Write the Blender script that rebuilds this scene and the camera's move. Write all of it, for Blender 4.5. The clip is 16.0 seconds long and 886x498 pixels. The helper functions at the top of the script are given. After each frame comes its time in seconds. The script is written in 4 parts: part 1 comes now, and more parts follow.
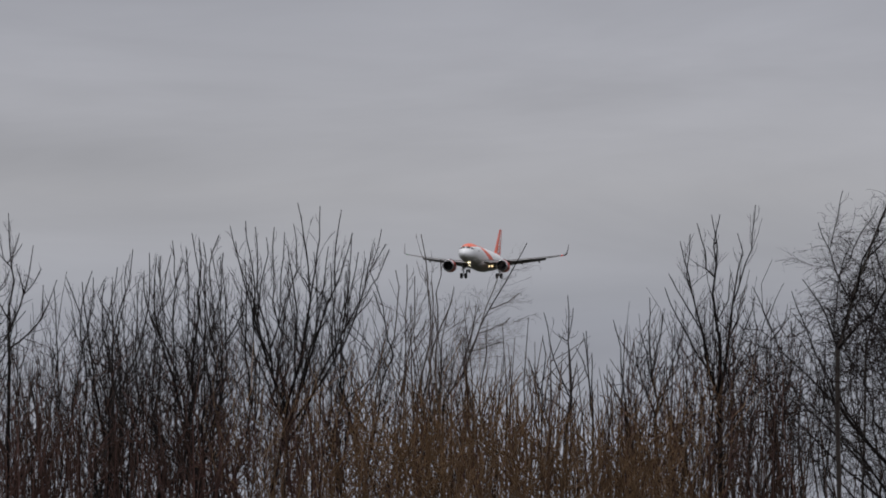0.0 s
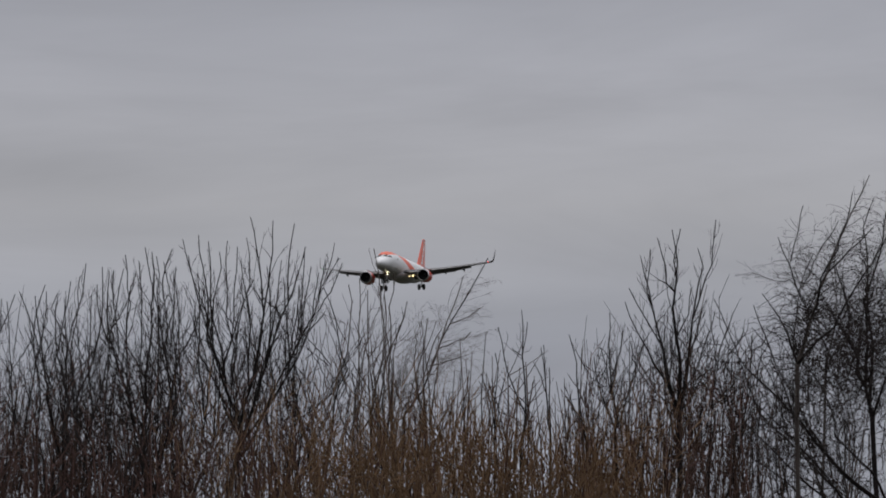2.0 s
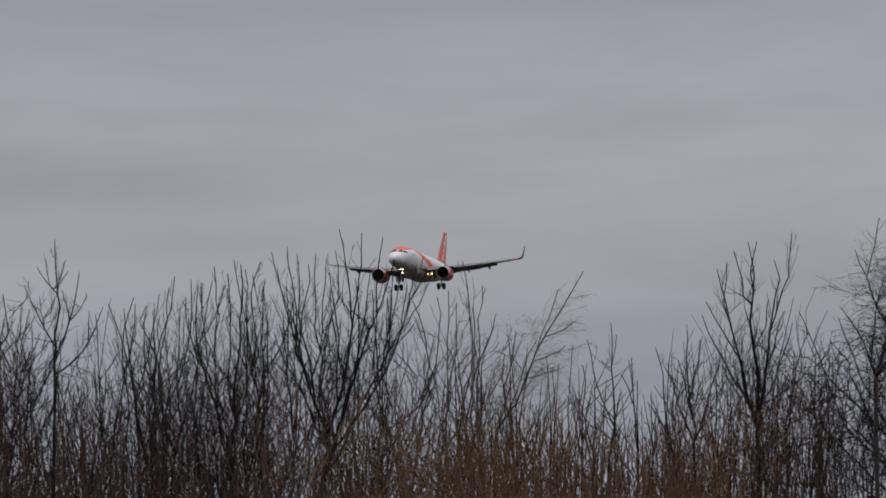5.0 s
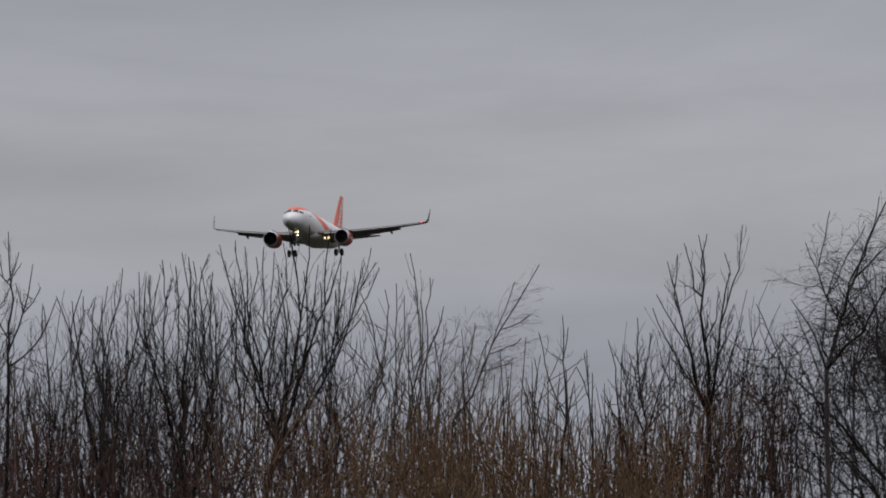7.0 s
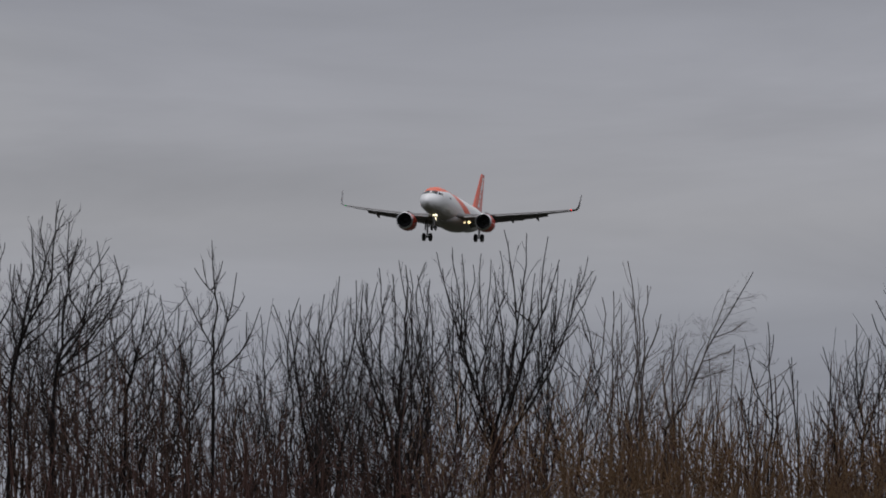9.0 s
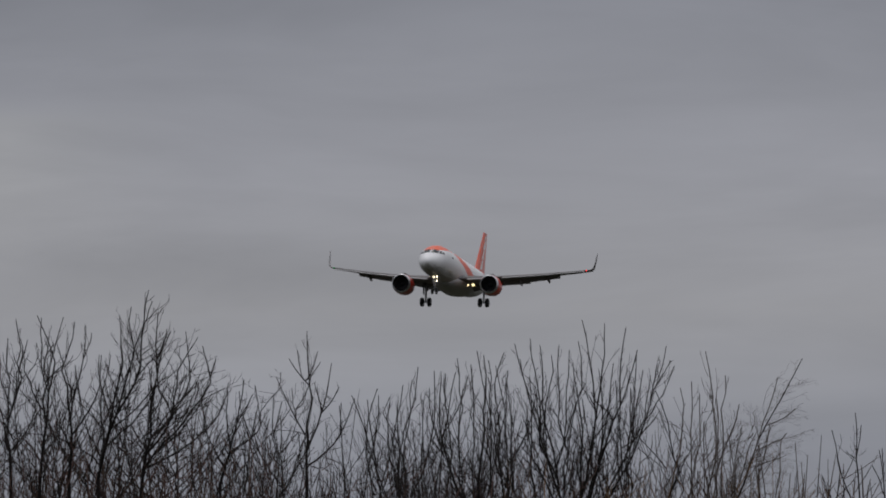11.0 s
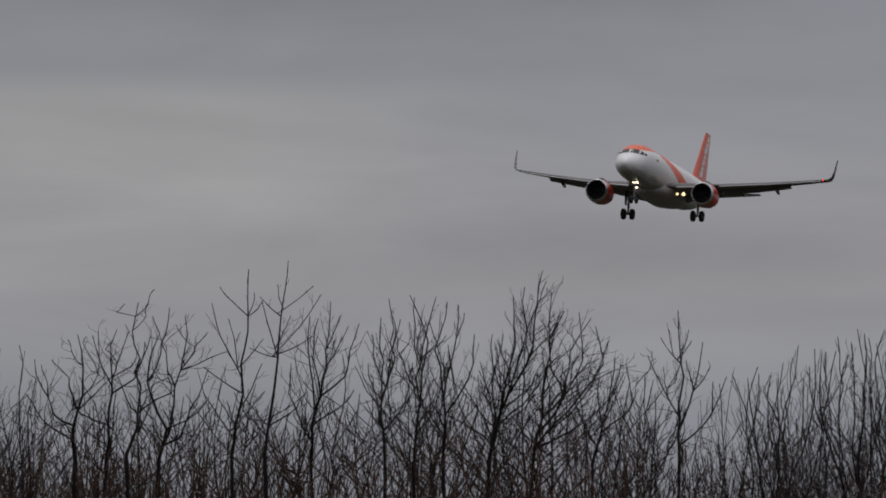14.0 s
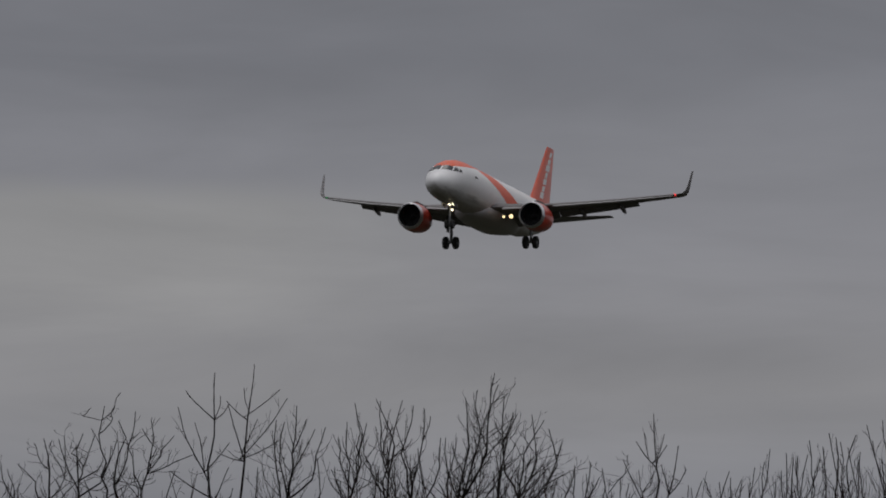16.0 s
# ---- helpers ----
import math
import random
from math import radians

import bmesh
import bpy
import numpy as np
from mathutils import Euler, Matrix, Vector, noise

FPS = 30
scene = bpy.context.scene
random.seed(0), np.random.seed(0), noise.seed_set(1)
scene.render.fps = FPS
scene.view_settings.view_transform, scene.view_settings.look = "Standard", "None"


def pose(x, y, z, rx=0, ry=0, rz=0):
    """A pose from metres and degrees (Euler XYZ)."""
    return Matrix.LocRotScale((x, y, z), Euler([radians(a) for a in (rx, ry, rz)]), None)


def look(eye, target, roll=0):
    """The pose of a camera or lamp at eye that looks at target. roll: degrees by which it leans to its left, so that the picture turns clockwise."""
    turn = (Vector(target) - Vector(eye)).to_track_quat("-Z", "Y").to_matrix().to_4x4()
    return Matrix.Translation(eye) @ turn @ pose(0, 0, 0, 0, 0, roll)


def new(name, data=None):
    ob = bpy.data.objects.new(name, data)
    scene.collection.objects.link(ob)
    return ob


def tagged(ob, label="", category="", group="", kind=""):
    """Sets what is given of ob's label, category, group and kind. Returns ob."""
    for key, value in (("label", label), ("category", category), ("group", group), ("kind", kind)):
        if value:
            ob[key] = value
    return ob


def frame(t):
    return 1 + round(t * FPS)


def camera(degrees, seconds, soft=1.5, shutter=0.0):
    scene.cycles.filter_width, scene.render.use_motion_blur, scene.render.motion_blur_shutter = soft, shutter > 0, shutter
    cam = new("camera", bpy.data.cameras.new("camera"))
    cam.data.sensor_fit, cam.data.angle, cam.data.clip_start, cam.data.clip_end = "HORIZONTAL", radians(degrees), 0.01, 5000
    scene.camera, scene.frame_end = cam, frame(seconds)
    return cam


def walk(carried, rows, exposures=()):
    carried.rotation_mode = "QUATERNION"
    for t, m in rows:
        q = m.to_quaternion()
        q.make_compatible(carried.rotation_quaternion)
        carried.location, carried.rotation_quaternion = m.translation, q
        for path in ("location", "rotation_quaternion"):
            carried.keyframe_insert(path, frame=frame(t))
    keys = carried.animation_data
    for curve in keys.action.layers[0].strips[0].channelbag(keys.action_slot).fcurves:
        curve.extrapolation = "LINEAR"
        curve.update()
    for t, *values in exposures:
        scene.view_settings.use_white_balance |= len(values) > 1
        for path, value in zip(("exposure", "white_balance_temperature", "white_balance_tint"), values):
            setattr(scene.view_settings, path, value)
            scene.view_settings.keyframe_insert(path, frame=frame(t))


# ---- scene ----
EYE_HEIGHT = 1.6


def aim(turn, rise, lean):
    """The camera's pose on its stand: turned to the left, raised and leaning, in degrees."""
    return pose(0, 0, EYE_HEIGHT, 90 + rise, 0, turn) @ pose(0, 0, 0, 0, 0, lean)


cam = camera(6.0, 16.0, soft=1.85)
walk(cam, [
    (0.0, aim(-0.020, 4.306, -0.056)),
    (0.5, aim(-0.191, 4.528, 0.033)),
    (1.0, aim(-0.390, 4.433, 0.054)),
    (1.5, aim(-0.040, 4.469, -0.017)),
    (2.0, aim(-0.309, 4.403, -0.031)),
    (2.5, aim(-0.094, 4.333, -0.030)),
    (3.0, aim(-0.001, 4.572, 0.014)),
    (3.5, aim(0.120, 4.499, 0.012)),
    (4.0, aim(0.298, 4.516, 0.005)),
    (4.2, aim(0.295, 4.509, 0.009)),
    (6.3, aim(0.164, 4.396, -0.052)),
    (6.5, aim(0.080, 4.321, -0.035)),
    (7.0, aim(-0.037, 4.438, 0.022)),
    (7.5, aim(0.752, 4.721, 0.025)),
    (8.0, aim(1.153, 4.409, 0.007)),
    (8.2, aim(1.234, 4.394, -0.010)),
    (10.3, aim(1.842, 4.873, 0.006)),
    (10.5, aim(2.007, 4.938, -0.006)),
    (11.0, aim(1.969, 5.104, 0.011)),
    (11.5, aim(2.399, 5.205, -0.022)),
    (12.0, aim(2.654, 5.269, -0.008)),
    (12.5, aim(2.708, 5.181, -0.022)),
    (13.0, aim(3.036, 4.900, 0.036)),
    (13.5, aim(4.576, 4.968, 0.032)),
    (14.0, aim(4.514, 4.960, -0.003)),
    (14.5, aim(3.873, 5.291, -0.012)),
    (15.0, aim(4.015, 5.420, 0.009)),
    (15.5, aim(4.082, 5.596, 0.023)),
    (16.0, aim(4.326, 5.664, -0.005)),
], exposures=[(0.0, -0.12, 6380, 10), (1.0, -0.18, 6380, 10), (2.5, -0.12, 6380, 10), (3.5, -0.14, 6380, 10), (4.1, -0.25, 6340, 10), (6.5, -0.12, 6380, 10), (7.0, -0.14, 6380, 10), (7.5, -0.28, 6340, 10),
               (8.2, -0.33, 6340, 10), (10.5, -0.41, 6340, 10), (11.5, -0.52, 6400, 10), (12.0, -0.55, 6420, 10), (12.5, -0.61, 6460, 10), (13.0, -0.55, 6500, 10), (13.5, -0.53, 6500, 10), (14.5, -0.56, 6500, 10), (15.0, -0.62, 6500, 10), (16.0, -0.77, 6500, 10)])

# ---------------------------------------------------------------- light
world = bpy.data.worlds.new("overcast_sky")
scene.world = world
world.use_nodes = True
wn, wl = world.node_tree.nodes, world.node_tree.links
wn.clear()


def wnode(kind, **values):
    n = wn.new(kind)
    for key, value in values.items():
        n.inputs[key].default_value = value
    return n


w_out = wn.new("ShaderNodeOutputWorld")
w_sky = wn.new("ShaderNodeTexSky")
w_sky.sky_type, w_sky.sun_disc = "NISHITA", False
w_sky.sun_elevation, w_sky.sun_rotation = radians(72), radians(150)
w_bg_sky = wnode("ShaderNodeBackground", Strength=0.06)
wl.new(w_sky.outputs[0], w_bg_sky.inputs["Color"])
w_co = wn.new("ShaderNodeTexCoord")
w_sep = wn.new("ShaderNodeSeparateXYZ")
wl.new(w_co.outputs["Generated"], w_sep.inputs[0])
# the cloud deck brightens from the horizon to the zenith
w_up = wn.new("ShaderNodeValToRGB")
wl.new(w_sep.outputs["Z"], w_up.inputs["Fac"])
ramp = w_up.color_ramp
ramp.elements[0].position, ramp.elements[0].color = 0.0, (0.299, 0.308, 0.355, 1)
ramp.elements[1].position, ramp.elements[1].color = 1.0, (1.162, 1.158, 1.203, 1)
for place, c in ((0.066, (0.343, 0.348, 0.388, 1)), (0.082, (0.444, 0.438, 0.458, 1)), (0.100, (0.403, 0.402, 0.435, 1)),
                 (0.122, (0.298, 0.302, 0.336, 1)), (0.22, (0.443, 0.443, 0.470, 1)), (0.5, (0.830, 0.822, 0.853, 1))):
    ramp.elements.new(place).color = c
# streaks of cloud, long and low
w_map = wn.new("ShaderNodeMapping")
w_map.inputs["Scale"].default_value = (16, 16, 75)
w_map.inputs["Rotation"].default_value = (0, radians(2), 0)
wl.new(w_co.outputs["Generated"], w_map.inputs[0])
w_n1 = wnode("ShaderNodeTexNoise", Scale=1.0, Detail=5.0, Roughness=0.55, Distortion=0.5)
wl.new(w_map.outputs[0], w_n1.inputs["Vector"])
w_r1 = wnode("ShaderNodeMapRange")
for i, value in enumerate((0.25, 0.75, 0.88, 1.12)):
    w_r1.inputs[1 + i].default_value = value
wl.new(w_n1.outputs[0], w_r1.inputs[0])
w_map2 = wn.new("ShaderNodeMapping")
w_map2.inputs["Scale"].default_value = (9, 9, 34)
w_map2.inputs["Location"].default_value = (0.35, 0.0, 0.6)
wl.new(w_co.outputs["Generated"], w_map2.inputs[0])
w_n2 = wnode("ShaderNodeTexNoise", Scale=1.0, Detail=3.0, Roughness=0.5, Distortion=0.3)
wl.new(w_map2.outputs[0], w_n2.inputs["Vector"])
w_r2 = wnode("ShaderNodeMapRange")
for i, value in enumerate((0.25, 0.75, 0.90, 1.10)):
    w_r2.inputs[1 + i].default_value = value
wl.new(w_n2.outputs[0], w_r2.inputs[0])
w_both = wn.new("ShaderNodeMath")
w_both.operation = "MULTIPLY"
wl.new(w_r1.outputs[0], w_both.inputs[0])
wl.new(w_r2.outputs[0], w_both.inputs[1])
# the pale, warm upper edge of a cloud bank, ragged along its top and fading below
def wrange(source, *values):
    n = wn.new("ShaderNodeMapRange")
    n.interpolation_type = "SMOOTHSTEP"
    for i, value in enumerate(values):
        n.inputs[1 + i].default_value = value
    wl.new(source, n.inputs[0])
    return n.outputs[0]


def wmath(op, a, b):
    n = wn.new("ShaderNodeMath")
    n.operation = op
    for i, value in enumerate((a, b)):
        if isinstance(value, (int, float)):
            n.inputs[i].default_value = value
        else:
            wl.new(value, n.inputs[i])
    return n.outputs[0]


w_edge = wmath("ADD", w_sep.outputs["Z"], wmath("MULTIPLY", wmath("SUBTRACT", w_n1.outputs[0], 0.5), 0.010))
w_bank = wmath("MULTIPLY", wrange(w_edge, 0.1035, 0.1085, 1.0, 0.0), wrange(w_edge, 0.080, 0.103, 0.0, 1.0))
w_bank = wmath("MULTIPLY", w_bank, wrange(w_sep.outputs["X"], -0.105, -0.060, 1.0, 0.0))
w_warm = wn.new("ShaderNodeMix")
w_warm.data_type = "RGBA"
w_warm.inputs[6].default_value, w_warm.inputs[7].default_value = (1, 1, 1, 1), (1.20, 1.19, 1.11, 1)
wl.new(w_bank, w_warm.inputs[0])
w_mul = wn.new("ShaderNodeMix")
w_mul.data_type, w_mul.blend_type = "RGBA", "MULTIPLY"
w_mul.inputs[0].default_value = 1.0
wl.new(w_up.outputs[0], w_mul.inputs[6])
wl.new(w_both.outputs[0], w_mul.inputs[7])
w_bg_cloud = wnode("ShaderNodeBackground", Strength=1.0)
w_lit = wn.new("ShaderNodeMix")
w_lit.data_type, w_lit.blend_type = "RGBA", "MULTIPLY"
w_lit.inputs[0].default_value = 1.0
wl.new(w_mul.outputs[2], w_lit.inputs[6])
wl.new(w_warm.outputs[2], w_lit.inputs[7])
wl.new(w_lit.outputs[2], w_bg_cloud.inputs["Color"])
w_mix = wnode("ShaderNodeMixShader", Fac=0.94)
wl.new(w_bg_sky.outputs[0], w_mix.inputs[1])
wl.new(w_bg_cloud.outputs[0], w_mix.inputs[2])
wl.new(w_mix.outputs[0], w_out.inputs[0])

sun = new("sun", bpy.data.lights.new("sun", "SUN"))
sun.data.energy, sun.data.angle, sun.data.color = 0.7, radians(30), (1.0, 0.97, 0.93)
sun.matrix_world = look((0, 0, 0), (0.15, -0.25, -0.95))


# ---------------------------------------------------------------- materials
def material(name, colour, rough=0.6, metal=0.0, spread=0.12, scale=6.0, bump=0.0, glow=None, glow_power=0.0, coat=0.0, random_tint=0.0, shine=0.5):
    """Grain at two scales over one base colour."""
    m = bpy.data.materials.new(name)
    m.use_nodes = True
    n, l = m.node_tree.nodes, m.node_tree.links
    b = n["Principled BSDF"]
    b.inputs["Roughness"].default_value, b.inputs["Metallic"].default_value = rough, metal
    b.inputs["Coat Weight"].default_value, b.inputs["Specular IOR Level"].default_value = coat, shine
    co = n.new("ShaderNodeTexCoord")
    n1, n2 = n.new("ShaderNodeTexNoise"), n.new("ShaderNodeTexNoise")
    n1.inputs["Scale"].default_value, n2.inputs["Scale"].default_value = scale, scale * 0.13
    n1.inputs["Detail"].default_value = 5.0
    l.new(co.outputs["Object"], n1.inputs["Vector"])
    l.new(co.outputs["Object"], n2.inputs["Vector"])
    add = n.new("ShaderNodeMath")
    add.operation = "ADD"
    l.new(n1.outputs[0], add.inputs[0])
    l.new(n2.outputs[0], add.inputs[1])
    r = n.new("ShaderNodeMapRange")
    for i, value in enumerate((0.6, 1.4, 1 - spread, 1 + spread)):
        r.inputs[1 + i].default_value = value
    l.new(add.outputs[0], r.inputs[0])
    mix = n.new("ShaderNodeMix")
    mix.data_type, mix.blend_type = "RGBA", "MULTIPLY"
    mix.inputs[0].default_value = 1.0
    mix.inputs[6].default_value = (*colour, 1)
    l.new(r.outputs[0], mix.inputs[7])
    last = mix.outputs[2]
    if random_tint:
        geo = n.new("ShaderNodeNewGeometry")
        hue = n.new("ShaderNodeMapRange")
        for i, value in enumerate((0, 1, 1 - random_tint, 1 + random_tint)):
            hue.inputs[1 + i].default_value = value
        l.new(geo.outputs["Random Per Island"], hue.inputs[0])
        m2 = n.new("ShaderNodeMix")
        m2.data_type, m2.blend_type = "RGBA", "MULTIPLY"
        m2.inputs[0].default_value = 1.0
        l.new(last, m2.inputs[6])
        l.new(hue.outputs[0], m2.inputs[7])
        last = m2.outputs[2]
    l.new(last, b.inputs["Base Color"])
    if bump:
        bp = n.new("ShaderNodeBump")
        bp.inputs["Strength"].default_value = bump
        bp.inputs["Distance"].default_value = 0.01
        l.new(n1.outputs[0], bp.inputs["Height"])
        l.new(bp.outputs[0], b.inputs["Normal"])
    if glow:
        b.inputs["Emission Color"].default_value = (*glow, 1)
        b.inputs["Emission Strength"].default_value = glow_power
    return m


def fuselage_paint():
    """Gloss white with an orange crown over the cockpit that runs back into a slanting band, underside shade and dirt
    in grey.
    """
    m = material("fuselage_paint", (0.80, 0.80, 0.81), rough=0.42, spread=0.05, scale=1.5, coat=0.08)
    n, l = m.node_tree.nodes, m.node_tree.links
    b = n["Principled BSDF"]
    white = b.inputs["Base Color"].links[0].from_socket
    co = n.new("ShaderNodeTexCoord")
    sep = n.new("ShaderNodeSeparateXYZ")
    l.new(co.outputs["Object"], sep.inputs[0])

    def calc(op, a, c=None):
        k = n.new("ShaderNodeMath")
        k.operation = op
        for i, value in enumerate((a, c)):
            if value is None:
                continue
            if isinstance(value, (int, float)):
                k.inputs[i].default_value = value
            else:
                l.new(value, k.inputs[i])
        return k.outputs[0]

    aft = calc("SUBTRACT", 15.0, sep.outputs["X"])      # metres behind the nose
    z = sep.outputs["Z"]
    crown = calc("GREATER_THAN", z, calc("ADD", 0.80, calc("MULTIPLY", aft, 0.094)))
    crown = calc("MULTIPLY", crown, calc("LESS_THAN", aft, 12.5))
    crown = calc("MULTIPLY", crown, calc("GREATER_THAN", aft, 2.35))
    slant = calc("SUBTRACT", aft, calc("SUBTRACT", 14.6, calc("MULTIPLY", z, 3.5)))
    band = calc("MULTIPLY", calc("GREATER_THAN", slant, 0.0), calc("LESS_THAN", slant, 5.0))
    band = calc("MULTIPLY", band, calc("GREATER_THAN", z, -0.6))
    mask = calc("MAXIMUM", crown, band)
    mix = n.new("ShaderNodeMix")
    mix.data_type = "RGBA"
    l.new(mask, mix.inputs[0])
    l.new(white, mix.inputs[6])
    mix.inputs[7].default_value = (0.76, 0.105, 0.035, 1)
    # underside shade painted into the belly as grey, with a ragged, oil-streaked edge
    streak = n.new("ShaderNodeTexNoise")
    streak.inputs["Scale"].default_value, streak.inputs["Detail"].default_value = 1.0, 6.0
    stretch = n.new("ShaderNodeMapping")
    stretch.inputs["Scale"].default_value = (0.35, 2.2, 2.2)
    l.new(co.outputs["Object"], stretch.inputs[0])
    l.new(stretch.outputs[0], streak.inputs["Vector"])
    shade_soil = n.new("ShaderNodeMapRange")
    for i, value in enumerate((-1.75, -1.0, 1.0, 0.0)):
        shade_soil.inputs[1 + i].default_value = value
    l.new(calc("ADD", z, calc("MULTIPLY", calc("SUBTRACT", streak.outputs[0], 0.5), 1.3)), shade_soil.inputs[0])
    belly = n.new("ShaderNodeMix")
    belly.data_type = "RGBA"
    l.new(shade_soil.outputs[0], belly.inputs[0])
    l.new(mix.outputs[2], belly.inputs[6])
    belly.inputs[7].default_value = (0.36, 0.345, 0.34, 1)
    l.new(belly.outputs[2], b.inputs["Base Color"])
    return m


M_FUSE = fuselage_paint()
M_ORANGE = material("orange_paint", (0.72, 0.09, 0.03), rough=0.34, spread=0.06, scale=2.0, coat=0.3)
M_COWL = material("deep_orange_red_paint", (0.52, 0.048, 0.026), rough=0.32, spread=0.1, scale=2.0, coat=0.3)
M_WHITE = material("white_paint", (0.8, 0.8, 0.8), rough=0.35, spread=0.04, scale=2.0)
M_FAIR = material("fairing_grey", (0.33, 0.325, 0.33), rough=0.4, spread=0.08, scale=1.2)
M_GREY = material("wing_grey", (0.135, 0.126, 0.128), rough=0.5, spread=0.15, scale=1.2)
M_METAL = material("bare_metal", (0.6, 0.6, 0.62), rough=0.3, metal=0.9, spread=0.06, scale=3.0)
M_DARK = material("dark_duct", (0.012, 0.012, 0.014), rough=0.75, spread=0.2, scale=3.0)
M_GLASS = material("cockpit_glass", (0.02, 0.022, 0.026), rough=0.08, spread=0.05, scale=3.0)
M_RUBBER = material("tyre_rubber", (0.025, 0.025, 0.026), rough=0.8, spread=0.2, scale=9.0)
M_STEEL = material("gear_steel", (0.22, 0.22, 0.23), rough=0.45, metal=0.3, spread=0.15, scale=7.0)
M_LAMP = material("lamp_glass", (0.9, 0.88, 0.8), rough=0.2, glow=(1.0, 0.86, 0.58), glow_power=7.0)
M_LAMP_DIM = material("wing_lamp_glass", (0.9, 0.88, 0.8), rough=0.2, glow=(1.0, 0.74, 0.36), glow_power=2.6)
M_RED = material("red_lamp_glass", (0.6, 0.02, 0.02), rough=0.2, glow=(1.0, 0.06, 0.06), glow_power=1.6)
M_GREEN = material("green_lamp_glass", (0.02, 0.4, 0.1), rough=0.2, glow=(0.05, 1.0, 0.3), glow_power=0.1)
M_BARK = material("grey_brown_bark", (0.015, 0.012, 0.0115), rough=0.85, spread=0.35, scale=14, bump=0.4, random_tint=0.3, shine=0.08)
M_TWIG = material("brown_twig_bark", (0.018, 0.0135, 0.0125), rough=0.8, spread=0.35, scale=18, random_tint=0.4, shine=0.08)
M_RED_TWIG = material("reddish_twig_bark", (0.066, 0.036, 0.029), rough=0.8, spread=0.35, scale=18, random_tint=0.4, shine=0.08)
# greyish twigs, lightened further so that haze is put into their colour
M_HAZED_TWIG = material("hazed_twig_bark", (0.085, 0.070, 0.062), rough=0.8, spread=0.35, scale=18, random_tint=0.3, shine=0.08)
M_BIRCH = material("pale_birch_bark", (0.06, 0.05, 0.045), rough=0.75, spread=0.5, scale=9, bump=0.3, shine=0.08)
M_OCHRE = material("ochre_brown_stalks", (0.125, 0.076, 0.042), rough=0.9, spread=0.4, scale=10, random_tint=0.35, shine=0.08)
M_THICKET = material("dark_thicket_stalks", (0.044, 0.027, 0.020), rough=0.9, spread=0.4, scale=10, random_tint=0.5, shine=0.08)
M_GRASS = material("winter_grass", (0.032, 0.032, 0.022), rough=0.95, spread=0.4, scale=0.8, bump=0.5, shine=0.08)


# ---------------------------------------------------------------- mesh tools
class Geo:
    """Collects vertices and faces for one mesh."""

    def __init__(self):
        self.v, self.f = [], []

    def ring_loft(self, rings, close_start=True, close_end=True):
        """Joins closed rings of equal count, in order, into a skin."""
        base, n = len(self.v), len(rings[0])
        for ring in rings:
            self.v.extend(tuple(p) for p in ring)
        for i in range(len(rings) - 1):
            a, b = base + i * n, base + (i + 1) * n
            for j in range(n):
                k = (j + 1) % n
                self.f.append((a + j, a + k, b + k, b + j))
        if close_start:
            self.f.append(tuple(base + j for j in reversed(range(n))))
        if close_end:
            e = base + (len(rings) - 1) * n
            self.f.append(tuple(e + j for j in range(n)))
        return self

    def tube(self, points, radii, sides=4):
        """A tapered stalk along points."""
        n = len(points)
        base = len(self.v)
        for i in range(n):
            p, q = points[max(i - 1, 0)], points[min(i + 1, n - 1)]
            t = (q - p).normalized()
            a = t.cross(Vector((0.31, 0.95, 0.05)))
            if a.length < 0.05:
                a = t.cross(Vector((1, 0, 0)))
            a.normalize()
            b = t.cross(a)
            c, r = points[i], radii[i]
            for j in range(sides):
                w = 2 * math.pi * j / sides
                o = c + (a * math.cos(w) + b * math.sin(w)) * r
                self.v.append((o.x, o.y, o.z))
        for i in range(n - 1):
            x, y = base + i * sides, base + (i + 1) * sides
            for j in range(sides):
                k = (j + 1) % sides
                self.f.append((x + j, x + k, y + k, y + j))
        e = base + (n - 1) * sides
        self.f.append(tuple(e + j for j in range(sides)))
        return self

    def revolve(self, profile, centre, sides=32, axis="X"):
        """Turns a profile of (along, radius) about an axis through centre; open at both ends."""
        rings = []
        for s, r in profile:
            ring = []
            for j in range(sides):
                w = 2 * math.pi * j / sides
                if axis == "X":
                    ring.append((centre[0] + s, centre[1] + r * math.cos(w), centre[2] + r * math.sin(w)))
                else:
                    ring.append((centre[0] + r * math.cos(w), centre[1] + s, centre[2] + r * math.sin(w)))
            rings.append(ring)
        return self.ring_loft(rings, False, False)

    def mesh(self, name, mat, smooth=True):
        me = bpy.data.meshes.new(name)
        me.from_pydata(self.v, [], self.f)
        if smooth:
            me.polygons.foreach_set("use_smooth", [True] * len(me.polygons))
        me.materials.append(mat)
        me.update()
        return me


def part(name, geo, mat, parent, label="", smooth=True):
    ob = new(name, geo.mesh(name, mat, smooth))
    ob.parent = parent
    if smooth:
        me = ob.data
        bm = bmesh.new()
        bm.from_mesh(me)
        for e in bm.edges:
            if len(e.link_faces) == 2 and e.calc_face_angle(0) > 0.7:
                e.smooth = False
        bm.to_mesh(me)
        bm.free()
    return tagged(ob, label)


def fast_part(name, geo, mat, parent, label=""):
    ob = new(name, geo.mesh(name, mat, False))
    ob.parent = parent
    return tagged(ob, label)


